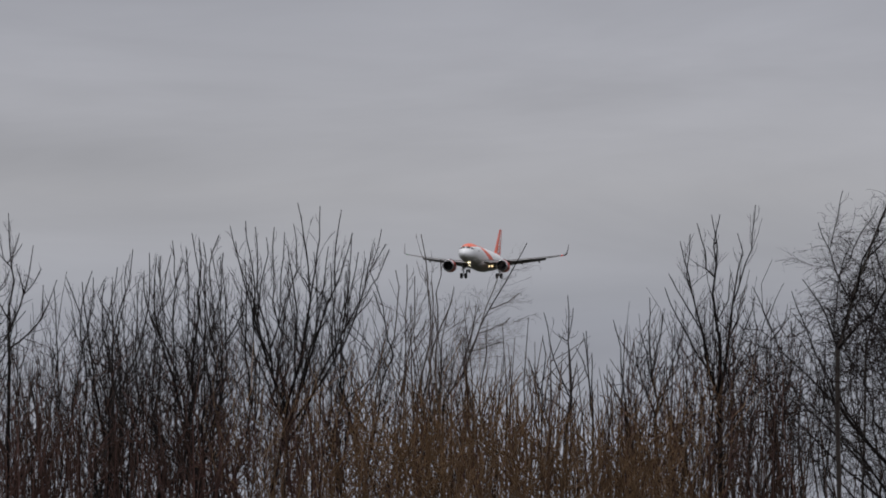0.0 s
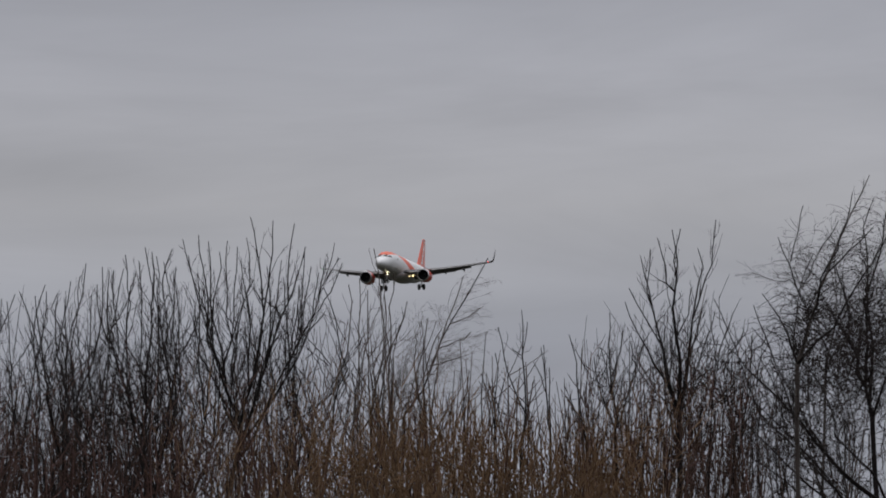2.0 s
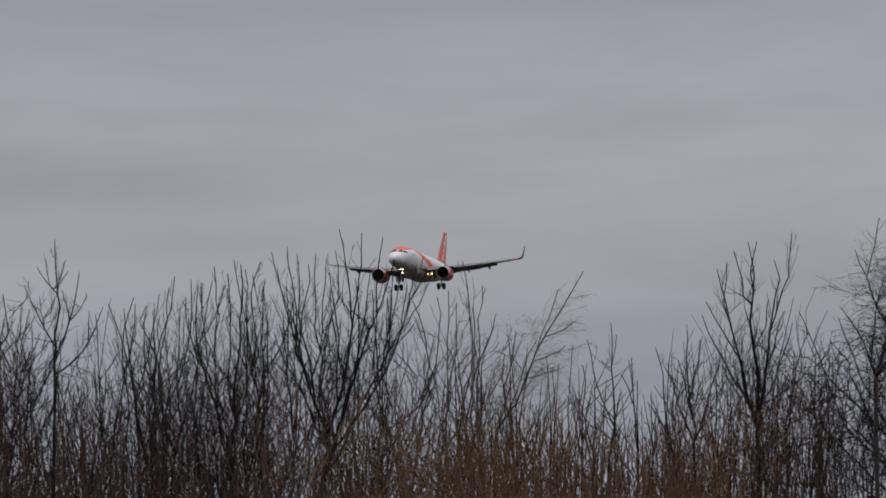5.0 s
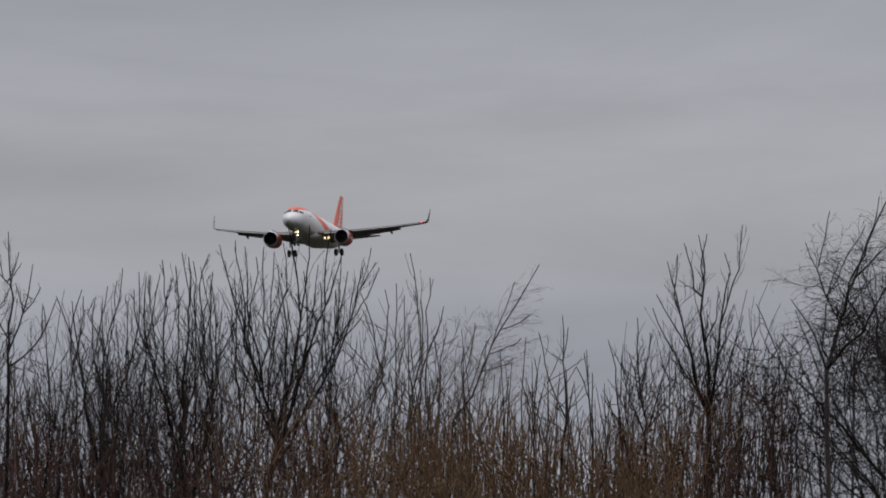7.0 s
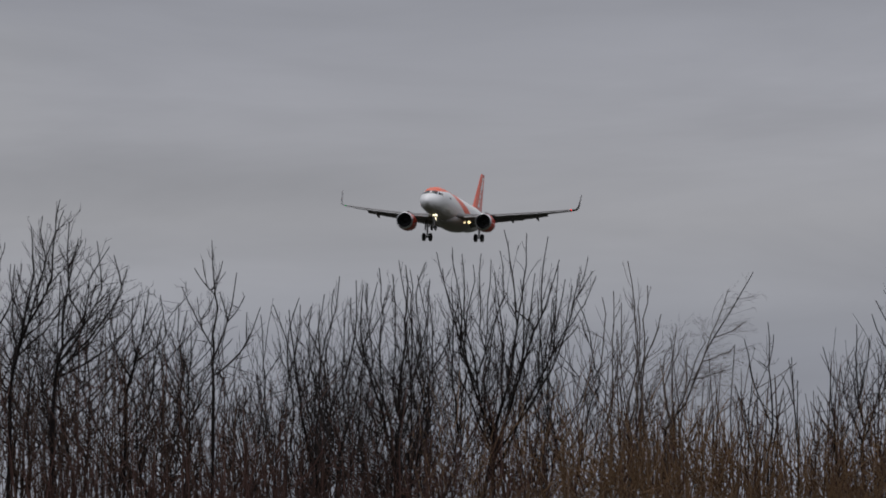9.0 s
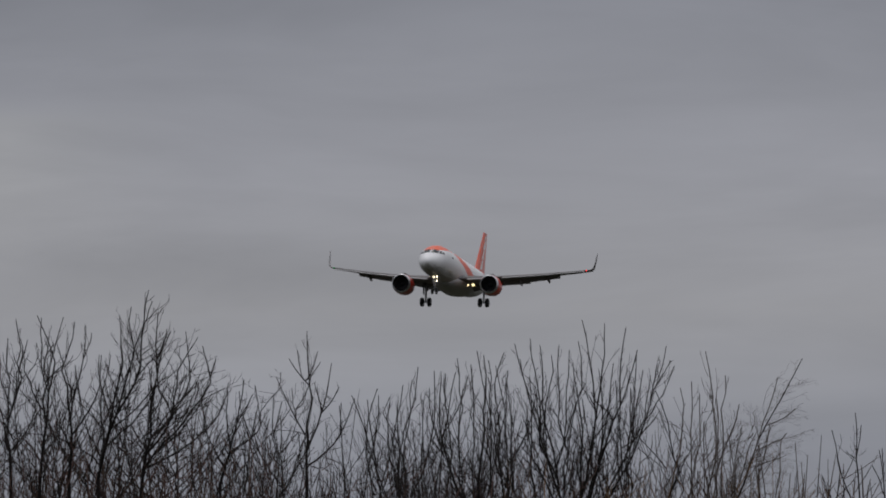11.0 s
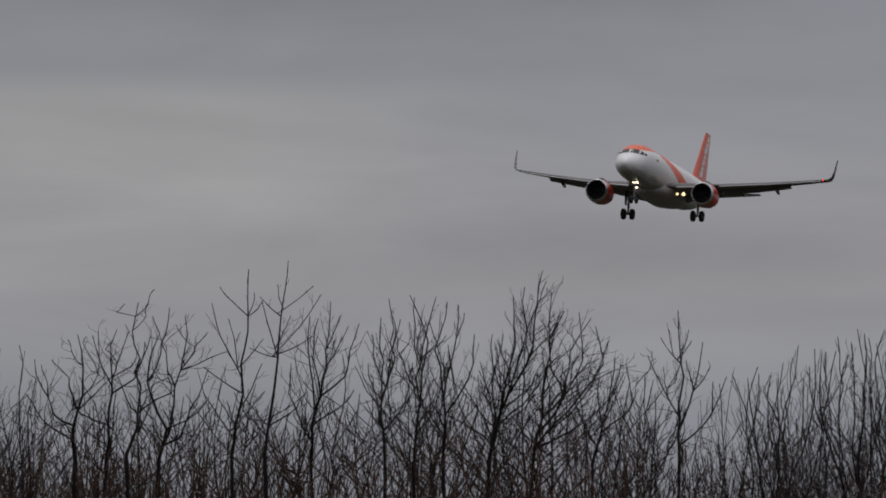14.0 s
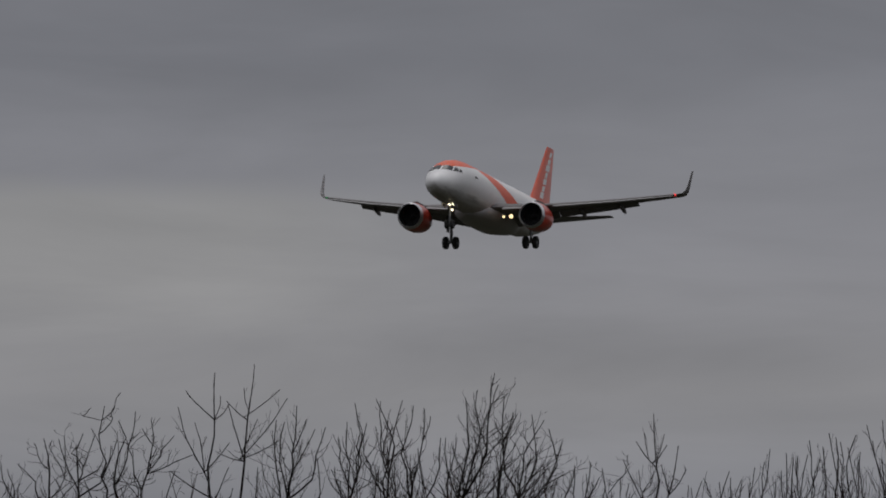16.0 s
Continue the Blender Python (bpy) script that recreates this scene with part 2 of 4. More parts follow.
# ---------------------------------------------------------------- ground
g = Geo()
side, steps = 4600.0, 24
for i in range(steps + 1):
    for j in range(steps + 1):
        x, y = (2 * i / steps - 1), (2 * j / steps - 1)
        x, y = math.copysign(abs(x) ** 2.5, x) * side, math.copysign(abs(y) ** 2.5, y) * side
        g.v.append((x, y, 0.12 * math.sin(x * 0.05) * math.cos(y * 0.043) * (1 if math.hypot(x, y) > 15 else 0) - 0.05))
for i in range(steps):
    for j in range(steps):
        a = i * (steps + 1) + j
        g.f.append((a, a + steps + 1, a + steps + 2, a + 1))
tagged(new("ground", g.mesh("ground", M_GRASS)), "flat winter grassland reaching to the horizon", "ground", kind="structure")


# ---------------------------------------------------------------- airliner
def section(le, chord, y, z, thick, twist=0.0, n=10, camber=0.02):
    """An aerofoil ring at span y: le is the leading edge's x, the chord runs aft."""
    ring = []
    for side in (1, -1):
        for i in range(n):
            c = 0.5 - 0.5 * math.cos(math.pi * i / (n - 1)) if side == 1 else 0.5 + 0.5 * math.cos(math.pi * i / (n - 1))
            if side == -1 and i in (0, n - 1):
                continue
            h = 5 * thick * (0.2969 * math.sqrt(c) - 0.126 * c - 0.3516 * c * c + 0.2843 * c ** 3 - 0.1036 * c ** 4)
            zz = (h if side == 1 else -h * 0.8) * chord + camber * chord * math.sin(math.pi * c)
            ring.append((le - c * chord, y, z + zz - math.tan(radians(twist)) * (c - 0.3) * chord))
    return ring


def wing_at(y):
    """Leading edge, trailing edge and height of the wing at span y."""
    a = abs(y)
    le = 15 - 12.3 - (a - 1.9) * 0.53
    te = 15 - 18.6 if a < 6.4 else 15 - 18.6 - (a - 6.4) * 0.325
    z = -1.35 + (a - 1.9) * 0.118 + 0.0024 * (a - 1.9) ** 2
    return le, te, z


def fuselage(plane):
    g = Geo()
    nose = ((0.0, -0.69, -0.75, 0.04), (0.12, -0.42, -1.02, 0.3), (0.4, -0.12, -1.25, 0.62), (0.9, 0.17, -1.5, 0.97), (1.5, 0.43, -1.68, 1.28), (1.9, 0.71, -1.76, 1.43),
            (2.6, 1.22, -1.87, 1.64), (3.2, 1.52, -1.94, 1.76), (4.2, 1.82, -2.01, 1.88), (5.5, 2.01, -2.06, 1.95))
    stations = tuple((s, (a + b) / 2, w, (a - b) / 2) for s, a, b, w in nose) + (
                (7.0, 0.0, 1.975, 2.07), (12, 0, 1.975, 2.07), (18, 0, 1.975, 2.07), (24.0, 0, 1.975, 2.07), (26.5, 0.06, 1.93, 2.0), (29.0, 0.25, 1.75, 1.8),
                (31.5, 0.5, 1.42, 1.5), (34.0, 0.82, 0.95, 1.08), (36.0, 1.1, 0.52, 0.62), (37.2, 1.25, 0.24, 0.3), (37.5, 1.27, 0.1, 0.14))
    rings = []
    for s, zc, w, h in stations:
        rings.append([(15 - s, w * math.sin(2 * math.pi * j / 40), zc + h * math.cos(2 * math.pi * j / 40)) for j in range(40)])
    g.ring_loft(rings)
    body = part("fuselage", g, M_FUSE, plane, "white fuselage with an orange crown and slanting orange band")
    # six cockpit panes set on the nose
    def at_station(s):
        for a, b in zip(stations, stations[1:]):
            if a[0] <= s <= b[0]:
                k = (s - a[0]) / (b[0] - a[0])
                return tuple(a[i] + k * (b[i] - a[i]) for i in (1, 2, 3))

    def skin(s, w, out):
        zc, ww, hh = at_station(s)
        return Vector((15 - s + out * 0.5, (ww + out) * math.sin(w), zc + (hh + out) * math.cos(w)))

    def angle(s, z):
        zc, ww, hh = at_station(s)
        return math.acos(max(-1, min(1, (z - zc) / hh)))

    for sgn in (1, -1):
        for low, high in ((((1.80, radians(3)), (2.08, 0.54)), ((2.42, radians(3)), (2.62, 0.95))),
                          (((2.18, 0.53), (2.66, 0.50)), ((2.72, 0.93), (2.98, 0.86))),
                          (((2.76, 0.50), (3.2, 0.50)), ((3.08, 0.84), (3.30, 0.74)))):
            p = Geo()
            corner = []
            for s0, q in (*low, *high):
                corner.append((s0, q if q < 0.1 else angle(s0, q)))
            n = 5
            for out in (0.025, -0.05):
                for i in range(n):
                    for j in range(3):
                        a, b = i / (n - 1), j / 2
                        ss = (corner[0][0] * (1 - a) + corner[1][0] * a) * (1 - b) + (corner[2][0] * (1 - a) + corner[3][0] * a) * b
                        w = (corner[0][1] * (1 - a) + corner[1][1] * a) * (1 - b) + (corner[2][1] * (1 - a) + corner[3][1] * a) * b
                        p.v.append(tuple(skin(ss, sgn * w, out)))
            m = n * 3
            for i in range(n - 1):
                for j in range(2):
                    k = i * 3 + j
                    p.f.append((k, k + 1, k + 4, k + 3))
                p.f.append((i * 3, i * 3 + 3, m + i * 3 + 3, m + i * 3))
                p.f.append((i * 3 + 2, i * 3 + 5, m + i * 3 + 5, m + i * 3 + 2))
            for k in (0, 1, m - 3, m - 2):
                p.f.append((k, k + 1, m + k + 1, m + k))
            part("cockpit_window", p, M_GLASS, body, smooth=False)
    # forward doors with their small panes, both sides
    for sgn in (1, -1):
        p = Geo()
        for z0 in (0.45, 0.62):
            w = math.acos(min(1, z0 / 2.07))
            p.v.append((15 - 6.1, sgn * 1.99 * math.sin(w) , z0))
            p.v.append((15 - 7.0, sgn * 1.995 * math.sin(w), z0))
        p.f.append((0, 1, 3, 2))
        part("door_marking", p, M_DARK, body, "small dark marking by the forward door", smooth=False)
    g = Geo()
    rings = []
    for s, w, h, zc in ((10.6, 0.5, 0.3, -1.9), (11.6, 1.5, 0.75, -1.75), (13.0, 2.05, 1.15, -1.55), (15.5, 2.3, 1.38, -1.45), (19, 2.3, 1.38, -1.45), (21, 1.9, 1.1, -1.5), (22.8, 1.1, 0.6, -1.75), (23.6, 0.4, 0.2, -1.95)):
        rings.append([(15 - s, w * math.sin(2 * math.pi * j / 28), zc + h * math.cos(2 * math.pi * j / 28)) for j in range(28)])
    g.ring_loft(rings)
    part("belly_fairing", g, M_FAIR, plane, "grey belly fairing between the wings")
    return body


def wing(plane, sgn):
    g = Geo()
    rings = []
    for a in (1.5, 3.5, 5.0, 6.4, 9, 12, 15, 16.9):
        le, te, z = wing_at(a)
        rings.append(section(le, le - te, sgn * a, z, 0.15 if a < 4 else 0.12, twist=2.5 - a * 0.15))
    g.ring_loft(rings)
    w = part("wing", g, M_GREY, plane, "grey swept wing with flaps down")
    # the upswept tip
    g = Geo()
    rings = []
    le0, te0, z0 = wing_at(16.9)
    for k, (y, z, c, x) in enumerate(((16.9, 0, 1.0, 0), (17.17, 0.10, 0.86, -0.12), (17.37, 0.36, 0.7, -0.36), (17.46, 0.8, 0.56, -0.7), (17.52, 1.5, 0.42, -1.15), (17.56, 2.1, 0.3, -1.55), (17.58, 2.4, 0.18, -1.8))):
        ring = section(le0 + x, (le0 - te0) * c, 0, 0, 0.075)
        turn = min(1.0, k / 3) * radians(80)
        rings.append([(px, sgn * (y - pz * math.sin(turn)), z0 + z + pz * math.cos(turn)) for px, _, pz in ring])
    g.ring_loft(rings)
    tip = part("sharklet", g, M_GREY, w, "thin upswept wing tip, paler on its inner face")
    tip.data.materials.append(M_FAIR)
    for face in tip.data.polygons:
        if face.normal.y > 0.5 and face.center.z - z0 > 0.3:
            face.material_index = 1
    # flaps hang behind the trailing edge
    for y0, y1 in ((2.2, 6.38), (6.42, 13.2)):
        g = Geo()
        rings = []
        for a in (y0, (y0 + y1) / 2, y1):
            le, te, z = wing_at(a)
            c = (le - te) * (0.26 if a < 6.4 else 0.26)
            ring = section(0, c, 0, 0, 0.13)
            d = radians(27)
            rings.append([(te + 0.95 + px * math.cos(d), sgn * a, z - 0.10 + pz * math.cos(d) + px * math.sin(d)) for px, _, pz in ring])
        g.ring_loft(rings)
        part("flap", g, M_GREY, w)
    # slats droop in front of the leading edge
    for y0, y1 in ((2.6, 5.0), (6.7, 16.4)):
        g = Geo()
        rings = []
        for a in (y0, (y0 + y1) / 2, y1):
            le, te, z = wing_at(a)
            c = (le - te) * 0.15
            ring = section(0, c, 0, 0, 0.2)
            d = radians(20)
            rings.append([(le + 0.22 + px * math.cos(d), sgn * a, z - 0.16 + pz - px * math.sin(d)) for px, _, pz in ring])
        g.ring_loft(rings)
        part("slat", g, M_FAIR, w, "light grey slat")
    for a in (8.3, 11.7):
        le, te, z = wing_at(a)
        g = Geo()
        rings = []
        for k in range(7):
            q = k / 6
            r = 0.24 * math.sin(math.pi * min(0.97, max(0.04, q))) ** 0.6
            x = te + 1.2 - 2.15 * q
            rings.append([(x, sgn * a + r * 0.7 * math.cos(2 * math.pi * j / 10), z - 0.3 - 0.34 * q * q + r * 1.3 * math.sin(2 * math.pi * j / 10)) for j in range(10)])
        g.ring_loft(rings)
        part("flap_fairing", g, M_GREY, w)
    le, te, z = wing_at(16.6)
    g = Geo()
    rings = [[(le + 0.02 - 0.25 * k, sgn * 16.55 + (0.12 - 0.03 * k) * math.cos(2 * math.pi * j / 10), z + (0.08 + 0.03 * k) * math.sin(2 * math.pi * j / 10)) for j in range(10)] for k in range(2)]
    g.ring_loft(rings)
    part("tip_light", g, M_RED if sgn > 0 else M_GREEN, w, "red tip light" if sgn > 0 else "green tip light")
    # lit landing lights hang below the port wing root
    for dy, r in ((0.0, 0.18), (0.6, 0.12)) if sgn > 0 else ():
        g = Geo()
        le, te, z = wing_at(2.75 - dy)
        g.revolve([(-0.12, 0.02), (-0.1, r), (0.0, r), (0.06, r * 0.7), (0.08, 0.01)], (le + 0.18, sgn * (3.42 - dy), z - 0.84), 14)
        part("landing_light", g, M_LAMP_DIM, w, "lit landing light")
    return w


def engine(plane, sgn):
    c = (15 - 11.1, sgn * 5.72, -2.12)
    g = Geo()
    g.revolve([(-0.42, 1.22), (-1.2, 1.30), (-2.2, 1.29), (-3.2, 1.17), (-3.75, 1.03), (-3.75, 0.97), (-3.0, 1.0)], c, 36)
    cowl = part("engine_cowl", g, M_COWL, plane, "deep orange-red engine cowl")
    g = Geo()
    g.revolve([(-0.42, 1.222), (-0.2, 1.19), (-0.05, 1.13), (0.0, 1.085), (-0.04, 1.045), (-0.2, 1.02)], c, 36)
    part("intake_lip", g, M_METAL, cowl, "bare metal intake lip")
    g = Geo()
    g.revolve([(-0.2, 1.021), (-0.6, 1.02), (-1.25, 1.02), (-1.3, 1.02)], c, 36)
    part("intake_duct", g, M_DARK, cowl)
    g = Geo()
    for k in range(18):
        w = 2 * math.pi * k / 18
        a, b, d = w, w + 0.30, w + 0.12
        for q, r in ((a, 0.28), (a, 1.0), (b, 1.0), (d + 0.12, 0.28)):
            g.v.append((c[0] - 1.12 - (0.16 if q != a else 0), c[1] + r * math.cos(q), c[2] + r * math.sin(q)))
        i = len(g.v) - 4
        g.f.append((i, i + 1, i + 2, i + 3))
    part("fan", g, M_DARK, cowl, smooth=False)
    g = Geo()
    g.revolve([(-0.72, 0.01), (-0.85, 0.12), (-1.05, 0.24), (-1.25, 0.31), (-1.29, 0.985)], c, 24)
    part("spinner", g, M_DARK, cowl)
    g = Geo()
    g.revolve([(-3.0, 0.72), (-3.9, 0.66), (-4.5, 0.48), (-4.5, 0.40), (-5.1, 0.08), (-5.15, 0.005)], c, 24)
    part("exhaust_cone", g, M_METAL, cowl)
    g = Geo()
    le, te, z = wing_at(5.72)
    rings = []
    for x, z0, z1, w in ((c[0] - 0.9, -0.98, -0.84, 0.05), (c[0] - 1.6, -1.05, -0.62, 0.19), (le - 0.2, -1.2, z + 0.22, 0.22), (le - 1.6, -1.3, z - 0.05, 0.2), (le - 3.2, -1.05, z - 0.1, 0.05)):
        rings.append([(x, c[1] + w, z0), (x, c[1] + w, z1), (x, c[1] - w, z1), (x, c[1] - w, z0)])
    g.ring_loft(rings)
    part("pylon", g, M_GREY, cowl)
    return cowl


def wheel(name, parent, c, r, w):
    g = Geo()
    g.revolve([(-w * 0.35, 0.0), (-w * 0.35, r * 0.5), (-w * 0.5, r * 0.62), (-w * 0.5, r * 0.86), (-w * 0.36, r * 0.97), (0, r), (w * 0.36, r * 0.97), (w * 0.5, r * 0.86), (w * 0.5, r * 0.62), (w * 0.35, r * 0.5), (w * 0.35, 0.0)], c, 24, "Y")
    part(name, g, M_RUBBER, parent, "black rubber wheel")


def strut(points, radii, name, parent, mat=M_STEEL, sides=10):
    g = Geo()
    g.tube([Vector(p) for p in points], radii, sides)
    return part(name, g, mat, parent)


def slab(name, corners, push, mat, parent):
    g = Geo()
    a = [Vector(p) for p in corners]
    g.ring_loft([a, [p + Vector(push) for p in a]])
    return part(name, g, mat, parent, smooth=False)


def gears(plane):
    x = 15 - 17.75
    for sgn in (1, -1):
        y = sgn * 3.79
        leg = strut([(x, y, -0.9), (x, y, -2.2), (x, y, -2.25), (x, y, -3.75)], [0.17, 0.17, 0.12, 0.11], "main_leg", plane)
        strut([(x, y - 0.62, -3.72), (x, y + 0.62, -3.72)], [0.1, 0.1], "axle", leg)
        strut([(x, y, -2.3), (x, y - sgn * 1.5, -1.2)], [0.09, 0.09], "side_brace", leg)
        strut([(x - 0.16, y, -2.3), (x - 0.4, y, -2.9), (x - 0.14, y, -3.5)], [0.06, 0.07, 0.06], "torque_link", leg)
        for d in (-0.47, 0.47):
            wheel("wheel", leg, (x, y + d, -3.72), 0.585, 0.42)
        slab("leg_door", [(x + 0.5, y + sgn * 0.32, -1.2), (x - 0.5, y + sgn * 0.32, -1.2), (x - 0.38, y + sgn * 0.28, -2.75), (x + 0.38, y + sgn * 0.28, -2.75)], (0, sgn * 0.05, 0), M_GREY, leg)
    x = 15 - 5.07
    leg = strut([(x, 0, -1.7), (x, 0, -2.7), (x, 0, -2.72), (x, 0, -3.85)], [0.12, 0.12, 0.1, 0.09], "nose_leg", plane)
    strut([(x, -0.36, -3.85), (x, 0.36, -3.85)], [0.07, 0.07], "axle", leg)
    strut([(x, 0, -2.6), (x + 1.1, 0, -1.75)], [0.06, 0.06], "drag_brace", leg)
    for d in (-0.25, 0.25):
        wheel("wheel", leg, (x, d * 1.1, -3.85), 0.42, 0.25)
    for d in (-0.5, 0.5):
        slab("nose_gear_door", [(x + 0.9, d, -1.75), (x - 0.4, d, -1.85), (x - 0.4, d * 1.1, -2.35), (x + 0.9, d * 1.1, -2.25)], (0, 0.04, 0), M_GREY, leg)
    for y, z, r in ((-0.09, -2.05, 0.14), (0.37, -2.05, 0.14), (0.26, -2.58, 0.085)):
        g = Geo()
        g.revolve([(-0.14, 0.02), (-0.1, r), (0.0, r), (0.06, r * 0.7), (0.08, 0.01)], (x + 0.2, y, z), 16)
        part("taxi_light", g, M_LAMP, leg, "lit white nose gear lamp")


def tail(plane):
    def upright(le, chord, z):
        return [(px, pz, z) for px, _, pz in section(le, chord, 0, 0, 0.1, camber=0.0)]
    g = Geo()
    g.ring_loft([upright(15 - 28.2, 7.6, 1.3), upright(15 - 29.6, 6.3, 2.1), upright(15 - 34.2, 2.55, 7.3), upright(15 - 34.55, 2.2, 7.64)])
    fin = part("fin", g, M_ORANGE, plane, "orange tail fin with white lettering bars")
    for sgn in (1, -1):
        for k in range(7):
            z = 2.45 + 0.70 * k
            x = 15 - 32.0 - (z - 2.1) * 0.70
            wd = (1.05, 0.75, 0.95, 0.7, 1.15, 0.75, 0.6)[k]
            high = (0.66, 0.58, 0.64, 0.6, 0.68, 0.58, 0.6)[k]
            y = 0.37 - (z - 2.1) * 0.041
            slab("white_bar", [(x + wd / 2, sgn * y, z), (x - wd / 2, sgn * y * 0.9, z + 0.05), (x - wd / 2 - 0.36, sgn * (y * 0.9 - 0.02), z + high), (x + wd / 2 - 0.36, sgn * (y - 0.02), z + high - 0.05)], (0, -sgn * 0.08, 0), M_WHITE, fin)
        g = Geo()
        rings = []
        for a in (0.6, 3.5, 6.1, 6.23):
            le = 15 - 31.3 - (a - 0.6) * 0.62
            te = 15 - 35.3 - (a - 0.6) * 0.16
            rings.append(section(le, max(0.9, le - te), sgn * a, 0.58 + (a - 0.6) * 0.105, 0.055 if a < 6.2 else 0.03))
        g.ring_loft(rings)
        part("tailplane", g, M_GREY, plane, "grey swept tailplane")


def airliner():
    plane = tagged(new("airliner"), "white and orange twin-engined airliner descending with its wheels down", "airplane")
    fuselage(plane)
    for sgn in (1, -1):
        wing(plane, sgn)
        engine(plane, sgn)
    gears(plane)
    tail(plane)
    return plane


plane = airliner()

# ---------------------------------------------------------------- trees and thicket
FAR = 14960.0


def sight(u, v, d):
    """The point at depth d that lies u to the right of straight ahead and v above 4.33 degrees of rise, both in 1/14960 rad."""
    return Vector((u / FAR * d, d, EYE_HEIGHT + d * math.tan(radians(4.33) + v / FAR)))


class Twigs:
    """One bare tree: thick wood and fine wood as two meshes."""

    def __init__(self, seed, scale=1.0):
        self.wood, self.limbs, self.fine, self.r, self.scale, self.slim, self.crook, self.curl, self.droop, self.spread = Geo(), [], Geo(), random.Random(seed), scale, 1.0, 1.0, 1.0, 0.0, 1.0

    def curve(self, a, b, rise, wobble, n):
        """From a to b, bending upwards by rise, with kinks at its knots."""
        r = self.r
        out = []
        mid = a.lerp(b, 0.5) + Vector((b.x - a.x, b.y - a.y, 0)) * rise - Vector((0, 0, (b - a).length * rise * 0.35))
        drift, step = Vector((0, 0, 0)), Vector((r.uniform(-1, 1), r.uniform(-1, 1), 0)) * wobble
        for i in range(n + 1):
            q = i / n
            p = a * (1 - q) ** 2 + mid * 2 * q * (1 - q) + b * q * q
            if 0 < i:
                step = step * 0.55 + Vector((r.uniform(-1, 1), r.uniform(-1, 1), r.uniform(-0.3, 0.3))) * wobble
                drift = drift * 0.86 + step * 0.62
            out.append(p + drift * (1 - 0.25 * q))
        return out

    def wander(self, a, b, rise, n):
        """From a to b, bowed by rise, meandering and kinked at its knots as a grown stem is."""
        r = self.r
        sway = 0.098 * self.crook
        seg = (b - a).length / n
        mid = a.lerp(b, 0.5) + Vector((b.x - a.x, b.y - a.y, 0)) * rise - Vector((0, 0, (b - a).length * rise * 0.35))
        off, x, y, offs = Vector((0, 0, 0)), 0.0, 0.0, []
        for i in range(n + 1):
            offs.append(off.copy())
            x, y = x * 0.8 + r.gauss(0, sway * 0.6), y * 0.8 + r.gauss(0, sway * 0.6)
            if r.random() < 0.22:
                x = -x * 0.8 + r.gauss(0, sway)
            off = off + Vector((x, y, 0)) * seg
        out = []
        for i in range(n + 1):
            q = i / n
            out.append(a * (1 - q) ** 2 + mid * 2 * q * (1 - q) + b * q * q + offs[i] - offs[n] * q)
        return out

    def shoot(self, start, way, length, r0, r1, level, wind):
        """One side shoot that curves up to the light, with its own twigs."""
        r, k = self.r, self.scale
        n = max(4, min(11, int(length / (0.045 * k)) + 2)) if level < 3 else 3
        seg = length / n
        lift = (r.uniform(0.7, 2.0) if r.random() < 0.88 else -0.3) if wind < 0.1 else r.uniform(-0.25, 0.5)
        if r.random() < self.droop:
            lift = r.uniform(-1.5, -0.2)
        push = Vector((wind * r.uniform(0.6, 2.4), 0, lift)) / n
        pts, p, t, sway = [start.copy()], start.copy(), way.copy(), Vector((0, 0, 0))
        for i in range(n):
            sway = sway * 0.55 + Vector((r.gauss(0, 1), r.gauss(0, 1), r.gauss(0, 0.5))) * 0.105 * self.curl
            t = (t + push * (0.4 + 1.2 * i / n) + sway).normalized()
            p = p + t * seg
            pts.append(p.copy())
        radii = [r0 + (r1 - r0) * (i / n) ** 0.7 for i in range(n + 1)]
        self.fine.tube(pts, radii, 3)
        if level >= 3:
            return
        count = int(length / ((0.12 if level < 2 else 0.13) * k * self.slim) * r.uniform(0.5, 1.1) + 0.4)
        for i in range(count):
            q = r.uniform(0.15, 0.97)
            j = min(int(q * n), n - 1)
            p = pts[j].lerp(pts[j + 1], q * n - j)
            t = (pts[j + 1] - pts[j]).normalized()
            size = (0.03 * k + length * (1.05 - q) * 0.55) * r.uniform(0.5, 1.25)
            self.shoot(p, self.splay(t, r.uniform(28, 62)), size, r1 * 1.35, r1 * 0.85, level + 1 + (length < 0.2 * k), wind)

    def splay(self, t, degrees):
        r = self.r
        o = Vector((r.uniform(-1, 1), r.uniform(-1, 1) * 0.8, r.uniform(-0.3, 0.3)))
        o = (o - t * o.dot(t)).normalized()
        a = radians(degrees * self.spread)
        return t * math.cos(a) + o * math.sin(a)

    def leader(self, a, b, r0, r1, density=1.0, bend=0.12, wind=0.0, crown=2.05, reach=1.0):
        """A main stem from a to its top b; shoots clothe its uppermost part and shorten towards the tip."""
        r, k = self.r, self.scale
        length = (b - a).length
        n = max(6, int(length / (0.11 * k)))
        pts = self.wander(a, b, bend, n)
        radii = [r0 + (r1 - r0) * (i / n) ** 0.8 for i in range(n + 1)]
        self.limbs.append(Geo().tube(pts, radii, 5))
        crown = min(crown * k, length * 0.94)
        count = int(crown / (0.118 * k) * density)
